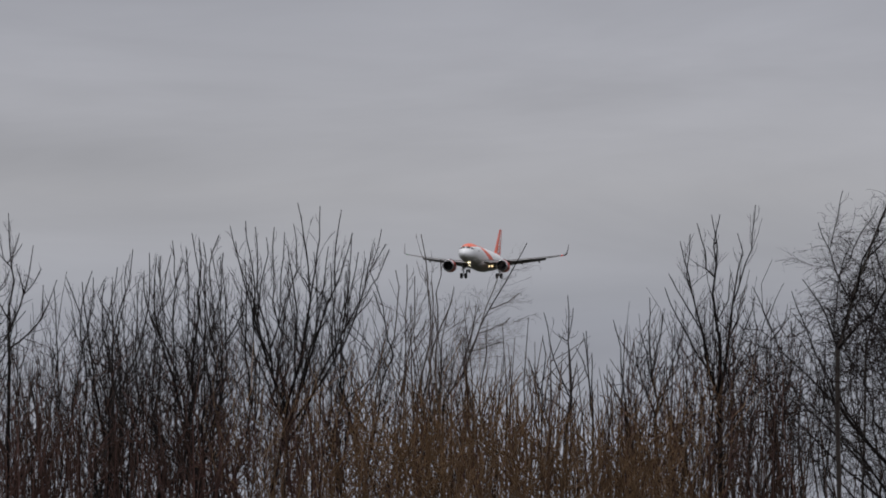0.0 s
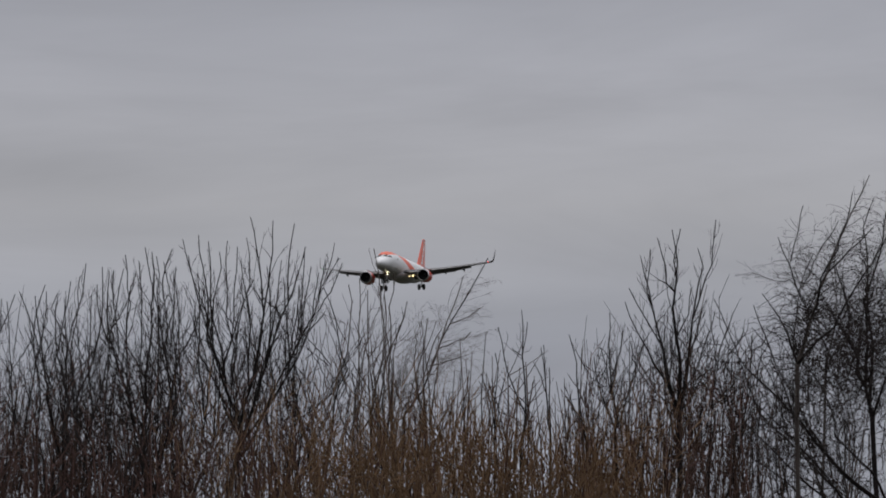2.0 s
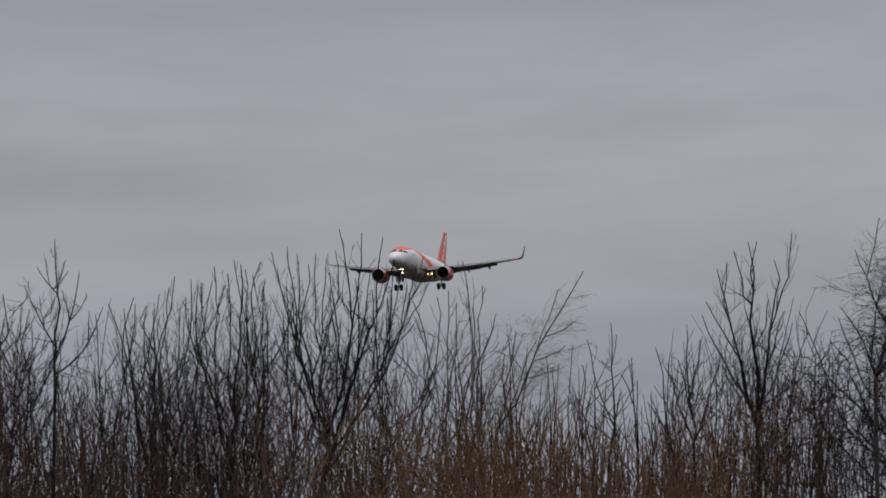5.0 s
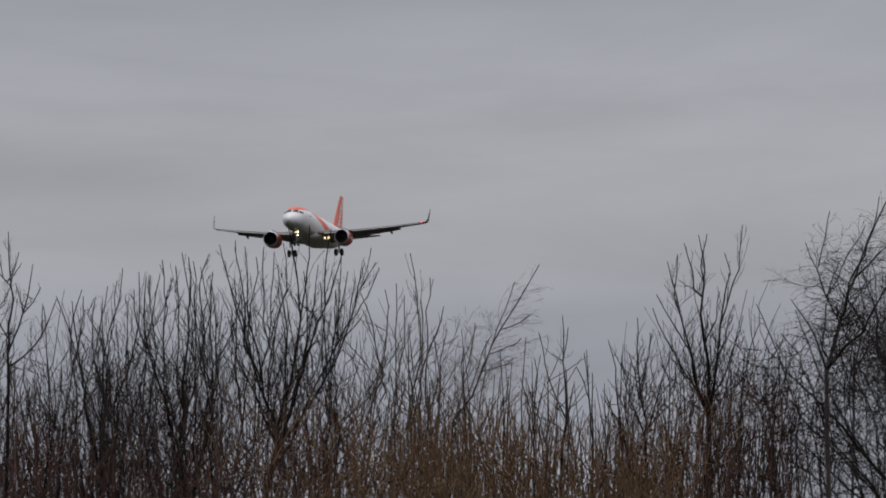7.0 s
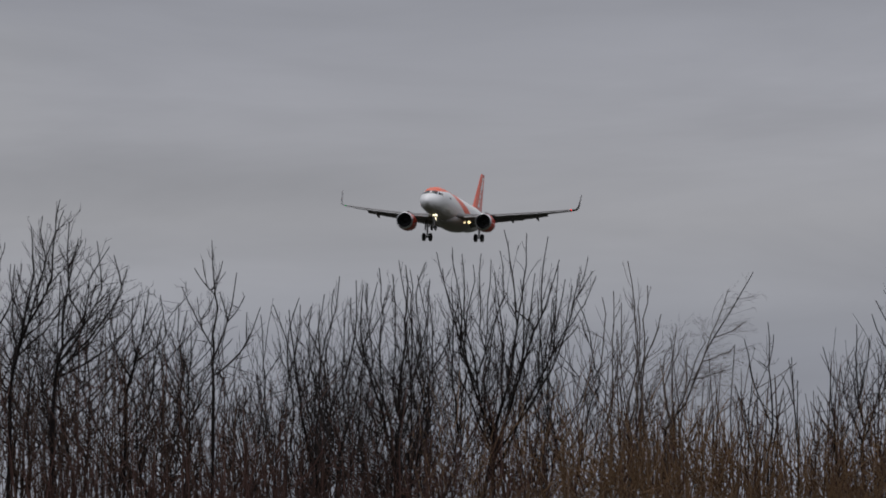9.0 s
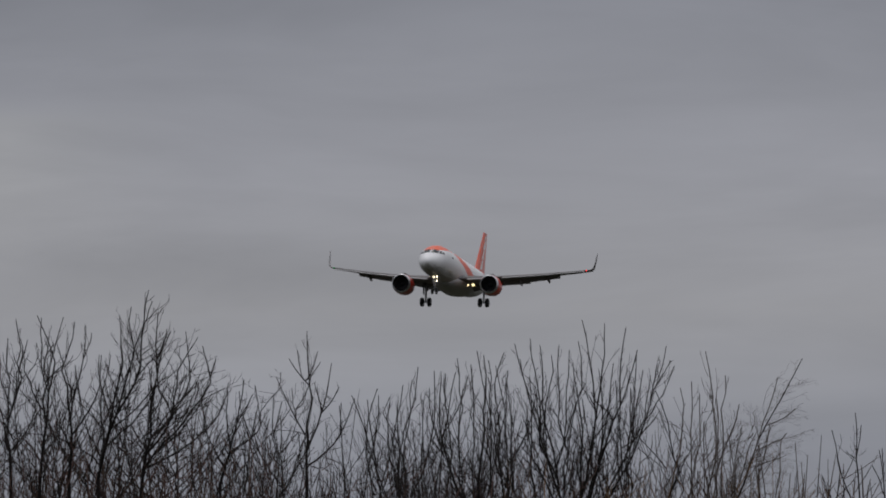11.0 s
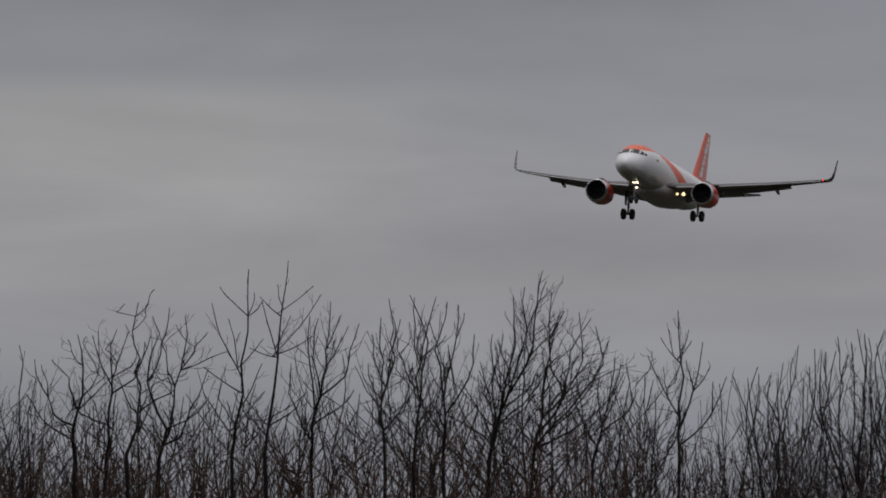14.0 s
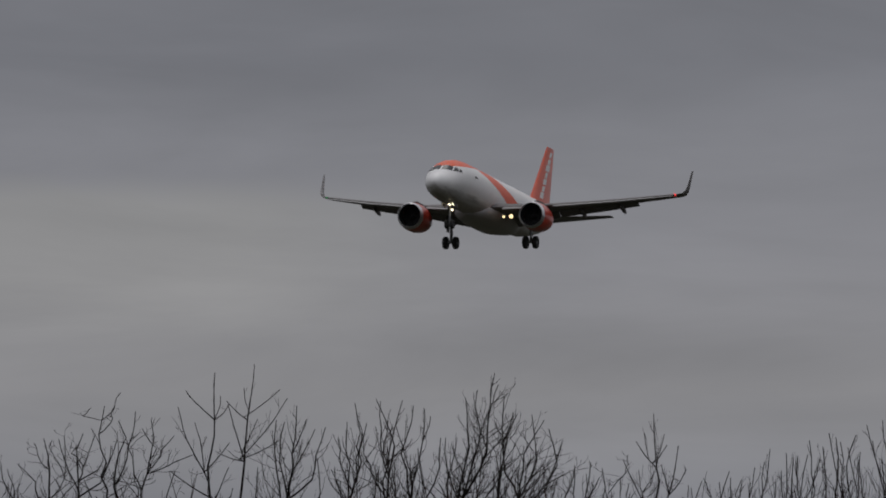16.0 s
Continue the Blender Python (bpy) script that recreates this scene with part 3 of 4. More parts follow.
        for i in range(count):
            s = crown * ((i + r.random()) / max(1, count)) ** 1.05 + 0.09 * k
            q = max(0.02, 1 - s / length)
            j = min(int(q * n), n - 1)
            p = pts[j].lerp(pts[j + 1], q * n - j)
            t = (pts[j + 1] - pts[j]).normalized()
            size = min(0.05 * k + 0.50 * s, 0.66 * k) * r.choice((0.3, 0.5, 0.75, 1.0, 1.1, 1.6)) * reach
            self.shoot(p, self.splay(t, r.uniform(24, 54) + 16 * (s > 0.5 * k) * r.random()), size, min(radii[j] * 0.62, (0.0027 + 0.0060 * size) * k * self.slim), 0.0013 * k * self.slim, 1, wind)
        return pts


def add_tree(name, label, tw, base, wood, fine, limb, group="bare trees of the hedge"):
    tree = tagged(new(name), label, "tree", group)
    tree.matrix_basis = pose(base.x, base.y, 0)
    for geo in (tw.wood, *tw.limbs, tw.fine):
        geo.v = [(x - base.x, y - base.y, z) for x, y, z in geo.v]
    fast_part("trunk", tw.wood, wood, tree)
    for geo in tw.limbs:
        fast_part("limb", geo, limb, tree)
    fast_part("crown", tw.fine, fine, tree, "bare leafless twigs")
    return tree


TREES = []


def bare_tree(seed, d, root, tops, density=1.0, bend=0.12, reach=1.0, label="bare young tree with upright grey-brown shoots",
              name="bare_tree", fine=M_TWIG, thick=0.026, slim=1.0, crook=1.8, limb=M_BARK):
    """A stool at the direction root sends up a stem for every second top; the others fork from a stem. tops: directions of the tips."""
    k = d / 60.0
    tw = Twigs(seed, k)
    tw.slim, tw.crook, tw.curl, tw.spread = slim, crook, 1.2, 0.62
    r = tw.r
    base = Vector((root / FAR * d, d, 0))
    tw.wood.tube([base - Vector((0, 0, 0.1)), base + Vector((0, 0, 0.12)), base + Vector((0.02, 0, 0.28))], [0.16 * k, 0.14 * k, 0.08 * k], 9)
    stem = None
    for i, (u, v) in enumerate(tops):
        b = sight(u, v - 4, d + r.uniform(-0.9, 0.9))
        if i % 2 == 0:
            low = base + Vector((r.uniform(-0.09, 0.09), r.uniform(-0.09, 0.09), 0.1))
            size = thick * k * r.uniform(0.75, 1.1)
            stem = tw.leader(low, b, size, 0.0031 * k, density, bend * r.uniform(0.5, 1.2), reach=reach)
        else:
            q = r.uniform(0.66, 0.84)
            tw.leader(stem[int(q * (len(stem) - 1))], b, size * 0.5, 0.0031 * k, density, r.uniform(0.2, 0.4), reach=reach)
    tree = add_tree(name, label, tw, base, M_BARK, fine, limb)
    TREES.append((tree, d, seed))
    return tree


def grown_tree(seed, d, root, fork, limbs, girth, label, density=1.1, wind=0.0, curl=1.2, reach=1.0, slim=0.9, crook=1.5, droop=0.0,
               spread=1.0, name="bare_tree", wood=M_BARK, fine=M_TWIG, limb=M_BARK):
    """limbs: directions of a limb's fork and tip, its radius in millimetres, its bow and how much of it bears twigs, in metres; the first carries the trunk on."""
    k = d / 60.0
    tw = Twigs(seed, k)
    tw.slim, tw.crook, tw.curl, tw.droop, tw.spread = slim, crook, curl, droop, spread
    r = tw.r
    base, top = Vector((root / FAR * d, d, 0)), sight(*fork, d)
    grown = []                                             # points of the wood so far, with its radius there

    def note(pts, r0, r1):
        grown.extend((p, r0 + (r1 - r0) * i / (len(pts) - 1)) for i, p in enumerate(pts))

    def apart(p, a):
        return (p.x / p.y - a.x / a.y) ** 2 + ((p.z - EYE_HEIGHT) / p.y - (a.z - EYE_HEIGHT) / a.y) ** 2

    trunk = tw.curve(base - Vector((0, 0, 0.1)), top, 0.02, 0.03, 12)
    radii = [(girth * 1.3 + (limbs[0][2] * 0.0012 - girth * 1.3) * i / 12) * k for i in range(13)]
    tw.wood.tube(trunk, radii, 8)
    note(trunk[6:], radii[6], radii[-1])
    for i, (a, b, size, bow, crown) in enumerate(limbs):
        start = sight(*a, d)
        near, wide = min(grown, key=lambda g: apart(g[0], start)) if i else (trunk[-1], radii[-1])
        thick = min(size * 0.0012 * k, wide * (0.85 if i else 1.0))
        pts = tw.leader(near, sight(*b, near.y + r.uniform(-0.6, 0.6)), thick, 0.0029 * k, density, bow * (0.9 if size >= 7 else 0.25), wind, crown=crown * 1.35, reach=reach)
        note(pts, thick, 0.0029 * k)
        if i == 0:
            stem = tw.limbs.pop()
            count = len(tw.wood.v)
            tw.wood.v += stem.v
            tw.wood.f += [tuple(n + count for n in face) for face in stem.f]
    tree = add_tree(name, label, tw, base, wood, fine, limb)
    TREES.append((tree, d, seed))
    return tree


# trees that stand out of the hedge
grown_tree(1, 60, -281, (-284, -420), [((-284, -420), (-218, 70), 15, 0.03, 1.2), ((-240, -85), (-258, 76), 8, 0.03, 1.0), ((-285, -296), (-350, 44), 13, 0.09, 1.2), ((-287, -321), (-365, -91), 8, 0.07, 0.9), ((-325, -131), (-378, 36), 7, 0.06, 1.0), ((-295, -246), (-333, 33), 9, 0.06, 1.1), ((-289, -191), (-253, -36), 7, 0.06, 0.8), ((-292, -133), (-281, 23), 6, 0.01, 0.7), ((-277, -376), (-180, 64), 13, 0.07, 1.2), ((-205, -79), (-160, 23), 7, 0.07, 0.8), ((-209, -87), (-243, -51), 5, 0.06, 0.5), ((-273, -316), (-101, 3), 15, 0.09, 1.2), ((-153, -101), (-95, -6), 7, 0.09, 0.7), ((-125, -36), (-109, 29), 5, 0.06, 0.5), ((-175, -143), (-173, -51), 5, 0.03, 0.6), ((-265, -231), (-275, -1), 8, 0.03, 1.0), ((-310, -171), (-313, 14), 6, 0.03, 0.9),
           ((-205, -183), (-199, -31), 6, 0.05, 0.8), ((-175, -143), (-162, 14), 6, 0.05, 0.8), ((-225, -201), (-229, -11), 7, 0.05, 0.9), ((-269, -378), (-137, -23), 9, 0.06, 1.0), ((-275, -341), (-203, -1), 9, 0.05, 1.0), ((-282, -301), (-299, 33), 10, 0.04, 1.1), ((-137, -79), (-125, -1), 5, 0.1, 0.5), ((-279, -231), (-265, 39), 7, 0.04, 1.0), ((-303, -221), (-340, -51), 7, 0.08, 0.8), ((-190, -163), (-125, -91), 6, 0.1, 0.6)], 0.036,
           "tall vase-shaped bare tree with dark ascending limbs", density=1.5, spread=0.5, crook=1.2, reach=0.72)
grown_tree(23, 62, 486, (482, -266), [((482, -266), (479, 53), 15, 0.04, 1.2), ((479, -261), (423, 7), 11, 0.21, 1.2), ((475, -253), (403, -51), 9, 0.21, 1.0), ((485, -276), (525, 21), 12, 0.21, 1.2), ((509, -89), (557, 71), 7, 0.15, 0.9), ((505, -171), (540, -71), 6, 0.21, 0.7), ((471, -36), (494, 55), 6, 0.14, 0.6), ((473, -51), (453, 39), 6, 0.14, 0.6), ((439, -91), (441, 19), 6, 0.07, 0.7), ((481, -143), (513, -51), 5, 0.14, 0.6), ((469, -221), (396, -75), 7, 0.24, 0.9), ((489, -231), (556, -90), 7, 0.21, 0.9), ((487, -281), (551, -171), 7, 0.21, 0.9)], 0.03,
           "oval-headed bare tree with dense twigs", density=2.2, spread=0.55, crook=1.5, reach=0.72)
grown_tree(24, 63, 381, (380, -301), [((380, -301), (369, -93), 9, 0.14, 1.0), ((378, -251), (353, -156), 5, 0.25, 0.7), ((377, -231), (393, -121), 5, 0.2, 0.8), ((381, -311), (341, -171), 7, 0.2, 0.8), ((383, -296), (431, -141), 7, 0.25, 0.9)], 0.014,
           "slender bare tree with few forked shoots", density=1.4, spread=0.66, crook=1.5)
grown_tree(21, 60, 210, (211, -321), [((211, -321), (221, -89), 8, 0.03, 0.45), ((212, -263), (179, -119), 5, 0.25, 0.25), ((215, -171), (231, -111), 4, 0.2, 0.3), ((213, -181), (205, -156), 4, 0.2, 0.2)], 0.01,
           "thin bare sapling forked into two poles", density=0.8, crook=1.0, reach=0.6)
grown_tree(22, 61, 275, (272, -316), [((272, -316), (256, -155), 7, 0.1, 0.5), ((253, -221), (261, -151), 4, 0.2, 0.3), ((257, -231), (243, -181), 4, 0.2, 0.3), ((273, -311), (271, -191), 5, 0.1, 0.5)], 0.01,
           "thin bare sapling with few shoots", density=0.9, crook=1.0, reach=0.6)
grown_tree(33, 61, 313, (312, -321), [((312, -321), (309, -133), 6, 0.03, 0.3), ((312, -291), (299, -221), 4, 0.2, 0.3)], 0.009,
           "single bare pole with scarcely a shoot", density=0.8, crook=0.8, reach=0.4)
grown_tree(34, 62, 177, (177, -331), [((177, -331), (178, -165), 5, 0.03, 0.3), ((177, -291), (153, -201), 4, 0.2, 0.5), ((178, -301), (193, -221), 4, 0.2, 0.5)], 0.009,
           "single bare pole with scarcely a shoot", density=0.8, crook=0.8, reach=0.4)
grown_tree(26, 66, -19, (17, -276), [((17, -276), (165, 3), 6.5, 0.02, 2.2), ((53, -203), (121, -29), 5, 0.1, 1.6), ((29, -251), (83, -121), 4, 0.15, 1.3), ((109, -111), (150, -86), 4, 0.5, 0.9), ((85, -159), (134, -128), 4, 0.5, 0.9), ((61, -196), (116, -171), 4, 0.5, 0.7), ((11, -283), (47, -171), 5, 0.1, 1.0)], 0.013,
           "wind-blown birch leaning over with fine streaming twigs", density=3.6, wind=0.42, reach=0.85, slim=0.36, crook=1.2, name="birch", fine=M_HAZED_TWIG, limb=M_HAZED_TWIG, droop=0.35)
grown_tree(14, 57, -1558, (-1556, -193), [((-1556, -193), (-1526, 135), 11, 0.02, 0.25), ((-1532, 40), (-1578, 104), 4, 0.25, 0.1), ((-1532, 40), (-1502, 79), 4, 0.3, 0.1), ((-1531, 41), (-1516, 93), 3.5, 0.25, 0.1), ((-1545, -48), (-1592, 75), 5, 0.3, 0.45), ((-1545, -48), (-1500, 11), 4, 0.35, 0.3), ((-1543, -43), (-1562, 47), 4.5, 0.2, 0.35), ((-1550, -93), (-1607, -38), 5, 0.35, 0.4), ((-1551, -98), (-1502, -33), 5, 0.35, 0.4), ((-1554, -163), (-1608, -83), 6, 0.3, 0.6), ((-1553, -153), (-1497, -83), 5, 0.3, 0.5)], 0.02,
           "bare tree with a tall spike and wide candelabra arms", density=1.25, crook=0.7, reach=0.6)
grown_tree(13, 56, -1499, (-1498, -193), [((-1498, -193), (-1455, 150), 12, 0.03, 0.25), ((-1469, 60), (-1505, 85), 4, 0.4, 0.1), ((-1469, 60), (-1410, 104), 4.5, 0.3, 0.12), ((-1468, 62), (-1474, 107), 3, 0.2, 0.1), ((-1480, -19), (-1502, 77), 5, 0.25, 0.4), ((-1480, -19), (-1524, -5), 4, 0.5, 0.3), ((-1479, -17), (-1396, 89), 5.5, 0.35, 0.5), ((-1480, -21), (-1410, 15), 5, 0.45, 0.4), ((-1477, -5), (-1450, 52), 4, 0.2, 0.4), ((-1496, -138), (-1540, -83), 5, 0.35, 0.5), ((-1496, -138), (-1532, -128), 4, 0.4, 0.3), ((-1495, -135), (-1420, -83), 6, 0.4, 0.6), ((-1497, -153), (-1436, -108), 5, 0.3, 0.5)], 0.022,
           "bare tree with a tall spike and wide candelabra arms", density=1.25, crook=0.6, reach=0.6)
grown_tree(16, 60, -1826, (-1829, -193), [((-1829, -193), (-1833, 21), 13, 0.1, 0.9), ((-1829, -138), (-1910, -23), 8, 0.45, 0.8), ((-1852, -105), (-1880, -25), 5, 0.3, 0.5), ((-1830, -105), (-1796, 23), 8, 0.35, 0.7), ((-1830, -163), (-1927, -83), 7, 0.4, 0.8), ((-1812, -48), (-1818, 17), 5, 0.2, 0.5), ((-1836, -33), (-1850, 12), 4, 0.3, 0.4), ((-1830, -118), (-1770, -53), 6, 0.4, 0.7), ((-1872, -83), (-1898, -33), 4, 0.3, 0.4)], 0.022,
           "round-headed bare tree with curling tips", density=1.35, crook=2.5, curl=2.0, reach=0.9)
grown_tree(35, 61, -1774, (-1775, -193), [((-1775, -193), (-1762, 29), 12, 0.06, 0.9), ((-1772, -95), (-1806, 19), 7, 0.35, 0.7), ((-1758, -43), (-1740, 27), 6, 0.3, 0.5), ((-1772, -83), (-1712, 7), 7, 0.35, 0.8), ((-1776, -153), (-1842, -83), 7, 0.4, 0.8), ((-1758, -33), (-1774, 7), 4, 0.3, 0.4), ((-1766, -63), (-1727, -13), 5, 0.3, 0.6)], 0.02,
           "round-headed bare tree with curling tips", density=1.35, crook=2.5, curl=2.0, reach=0.9)
grown_tree(36, 58, -1746, (-1744, -193), [((-1744, -193), (-1724, 77), 11, 0.04, 0.5), ((-1724, 41), (-1748, 75), 4, 0.35, 0.15), ((-1724, 41), (-1695, 101), 5, 0.45, 0.2), ((-1723, 37), (-1710, 72), 3.5, 0.3, 0.15), ((-1728, -43), (-1702, 17), 5, 0.3, 0.5), ((-1734, -128), (-1672, -43), 6, 0.35, 0.7), ((-1736, -113), (-1762, -53), 5, 0.3, 0.6)], 0.018,
           "slender bare tree ending in a whorl of curled tips", density=1.3, crook=2.5, curl=2.0, reach=0.7)
grown_tree(15, 59, -1704, (-1704, -198), [((-1704, -198), (-1699, 51), 12, 0.12, 0.9), ((-1690, -65), (-1668, 67), 7, 0.25, 0.7), ((-1700, -183), (-1640, 53), 12, 0.35, 0.9), ((-1660, -55), (-1599, 23), 6, 0.45, 0.5), ((-1654, -43), (-1564, -11), 6, 0.55, 0.7), ((-1696, -179), (-1598, -41), 9, 0.4, 0.8), ((-1672, -83), (-1684, 17), 5, 0.2, 0.6), ((-1650, -33), (-1656, 37), 5, 0.2, 0.6), ((-1684, -138), (-1602, -98), 6, 0.5, 0.7), ((-1702, -163), (-1740, -83), 6, 0.35, 0.7)], 0.024,
           "round-headed bare tree with sweeping arms and curling tips", density=1.35, crook=2.5, curl=2.0, reach=0.9)
grown_tree(12, 58, -1410, (-1408, -203), [((-1408, -203), (-1379, 76), 11, 0.08, 1.0), ((-1404, -113), (-1416, 51), 8, 0.22, 1.0), ((-1396, -88), (-1328, 37), 7, 0.3, 0.8), ((-1398, -93), (-1401, 47), 6, 0.1, 0.8), ((-1390, -33), (-1347, 33), 5, 0.3, 0.6), ((-1390, -18), (-1362, 51), 5, 0.25, 0.6), ((-1406, -163), (-1450, -33), 7, 0.3, 0.8), ((-1402, -138), (-1338, -83), 6, 0.4, 0.6)], 0.02,
           "bare tree with upright forked shoots", density=1.9, spread=0.7, crook=2.0, reach=0.72)
grown_tree(11, 60, -1276, (-1278, -208), [((-1278, -208), (-1275, 81), 11, 0.04, 1.0), ((-1278, -85), (-1304, 17), 6, 0.3, 0.8), ((-1276, -83), (-1254, 44), 7, 0.2, 0.9), ((-1280, -153), (-1312, -33), 7, 0.28, 0.9), ((-1276, -93), (-1289, 47), 6, 0.15, 0.9), ((-1278, -163), (-1232, -33), 7, 0.3, 0.9), ((-1280, -43), (-1267, 47), 5, 0.1, 0.7)], 0.018,
           "bare tree with upright forked shoots", density=1.9, spread=0.66, crook=2.0, reach=0.72)
grown_tree(10, 59, -1236, (-1238, -208), [((-1238, -208), (-1237, 87), 11, 0.04, 1.0), ((-1238, -55), (-1229, 83), 7, 0.16, 1.0), ((-1236, -43), (-1202, 37), 6, 0.35, 0.7), ((-1234, -113), (-1190, 84), 9, 0.25, 1.1), ((-1240, -93), (-1262, 27), 6, 0.2, 0.9), ((-1212, -33), (-1216, 51), 5, 0.1, 0.7), ((-1234, -173), (-1172, -33), 7, 0.35, 0.9)], 0.018,
           "bare tree with upright forked shoots", density=1.9, spread=0.66, crook=2.0, reach=0.72)
grown_tree(37, 61, -1176, (-1178, -208), [((-1178, -208), (-1170, 75), 11, 0.05, 1.0), ((-1176, -93), (-1150, 69), 8, 0.22, 1.0), ((-1178, -83), (-1190, 7), 5, 0.2, 0.7), ((-1152, -3), (-1140, 55), 5, 0.2, 0.6), ((-1172, -133), (-1122, 17), 7, 0.3, 0.9), ((-1180, -163), (-1212, -53), 6, 0.3, 0.8)], 0.018,
           "bare tree with upright forked shoots", density=1.9, spread=0.66, crook=2.0, reach=0.72)
grown_tree(8, 60, -1134, (-1122, -203), [((-1122, -203), (-1034, 131), 12, -0.06, 1.2), ((-1087, -83), (-1065, 102), 8, 0.16, 1.0), ((-1097, -113), (-1086, 87), 8, 0.05, 1.0), ((-1057, 15), (-1027, 112), 6, 0.3, 0.6), ((-1067, -33), (-1030, 17), 5, 0.4, 0.6), ((-1112, -183), (-1102, 17), 8, -0.02, 1.0), ((-1117, -193), (-1122, 17), 7, 0.0, 1.0), ((-1082, -73), (-1112, 7), 5, 0.3, 0.7), ((-1097, -153), (-1017, -33), 7, 0.3, 0.9)], 0.022,
           "wind-bent bare tree leaning over with curved tips", density=1.8, spread=0.65, wind=0.07, crook=2.4, curl=2.0)
grown_tree(9, 61, -1067, (-1044, -208), [((-1044, -208), (-1017, 91), 12, 0.02, 1.1), ((-1016, -128), (-994, 59), 8, 0.25, 1.0), ((-1012, -93), (-968, 57), 8, 0.3, 1.0), ((-1024, -163), (-946, 47), 9, 0.3, 1.1), ((-1030, -183), (-938, 32), 8, 0.35, 1.1), ((-1027, -173), (-914, 7), 8, 0.35, 1.1), ((-1018, 7), (-1002, 62), 5, 0.2, 0.6), ((-1037, -193), (-892, -33), 8, 0.3, 1.1), ((-1014, -43), (-1032, 37), 5, 0.2, 0.7)], 0.022,
           "wind-bent bare tree leaning over with curved tips", density=1.8, spread=0.65, wind=0.07, crook=2.4, curl=2.0)
grown_tree(38, 62, -942, (-917, -208), [((-917, -208), (-878, -27), 9, 0.05, 1.0), ((-907, -163), (-907, -43), 7, 0.1, 0.9), ((-902, -153), (-852, -73), 7, 0.3, 0.9), ((-912, -183), (-942, -73), 7, 0.25, 0.9), ((-892, -113), (-862, -53), 5, 0.3, 0.7)], 0.016,
           "wind-bent bare tree leaning over with curved tips", density=1.9, spread=0.65, wind=0.06, crook=2.4, curl=2.0)
grown_tree(6, 57, -773, (-774, -203), [((-774, -203), (-766, 58), 10, 0.02, 0.3), ((-774, -31), (-797, 9), 4, 0.4, 0.1), ((-774, -29), (-783, 24), 3.5, 0.3, 0.1), ((-773, -29), (-747, 22), 4, 0.3, 0.1), ((-773, -31), (-742, 3), 4, 0.4, 0.12), ((-782, -141), (-820, -23), 5.5, 0.25, 0.6), ((-816, -53), (-846, -83), 4, -0.3, 0.3), ((-818, -43), (-812, -15), 3, 0.1, 0.2), ((-770, -163), (-722, 1), 7, 0.25, 0.6), ((-742, -83), (-708, -41), 5, 0.35, 0.4), ((-748, -93), (-752, -33), 4, 0.1, 0.5), ((-764, -193), (-680, -61), 7, 0.3, 0.7), ((-711, -121), (-704, -69), 4, 0.2, 0.4), ((-776, -93), (-792, -43), 4, 0.3, 0.4), ((-774, -83), (-758, -23), 4, 0.3, 0.4)], 0.018,
           "slender bare tree with a single tall spike", density=1.5, spread=0.8, crook=0.6, reach=0.7)
# straight poles between them
bare_tree(2, 58, -440, [(-397, 23), (-425, 10), (-445, 26)], 1.35, 0.08)
bare_tree(3, 61, -500, [(-480, 13), (-508, -17), (-462, -20)], 1.15, 0.08)
bare_tree(4, 59, -590, [(-550, -2), (-577, -34), (-530, -40), (-600, -62)], 1.15, 0.08)
bare_tree(5, 62, -660, [(-668, -52), (-640, -60), (-690, -70), (-620, -52)], 1.3, 0.1)
bare_tree(30, 63, -535, [(-560, -24), (-521, -9), (-501, -14), (-483, -12), (-540, -60)], 1.3, 0.08)
bare_tree(31, 61, -450, [(-456, 2), (-433, 18), (-412, 0), (-470, -40), (-392, -30)], 1.3, 0.08)
bare_tree(7, 61, -850, [(-886, -44), (-858, -34), (-825, -50), (-810, -62)], 1.3, 0.1)
bare_tree(17, 61, -1960, [(-1941, 6), (-1911, -54), (-1975, 0), (-2000, -20)], 1.4, 0.12)
bare_tree(18, 60, -2080, [(-2060, 30), (-2040, -20), (-2095, 20), (-2120, -10)], 1.0, 0.12)
bare_tree(19, 66, -90, [(-64, -29), (-39, 24), (-4, -19), (-20, -60), (-50, -50), (20, -70), (-84, -40)], 0.9, 0.1, fine=M_HAZED_TWIG, limb=M_HAZED_TWIG)
bare_tree(20, 67, 20, [(10, -110), (40, -140), (-15, -120), (60, -100), (80, -130)], 0.8, 0.1, fine=M_HAZED_TWIG, limb=M_HAZED_TWIG)
bare_tree(25, 64, 590, [(585, -100), (560, -140), (620, -130), (640, -160)], 0.75, 0.16, fine=M_RED_TWIG)
bare_tree(39, 65, -170, [(-150, -8), (-172, -40), (-128, -45), (-190, -60)], 1.0, 0.08)
bare_tree(40, 64, -360, [(-368, 12), (-352, -20), (-390, -8), (-340, -50)], 1.0, 0.08)
bare_tree(41, 63, -610, [(-622, -40), (-600, -55), (-585, -60)], 1.0, 0.08)
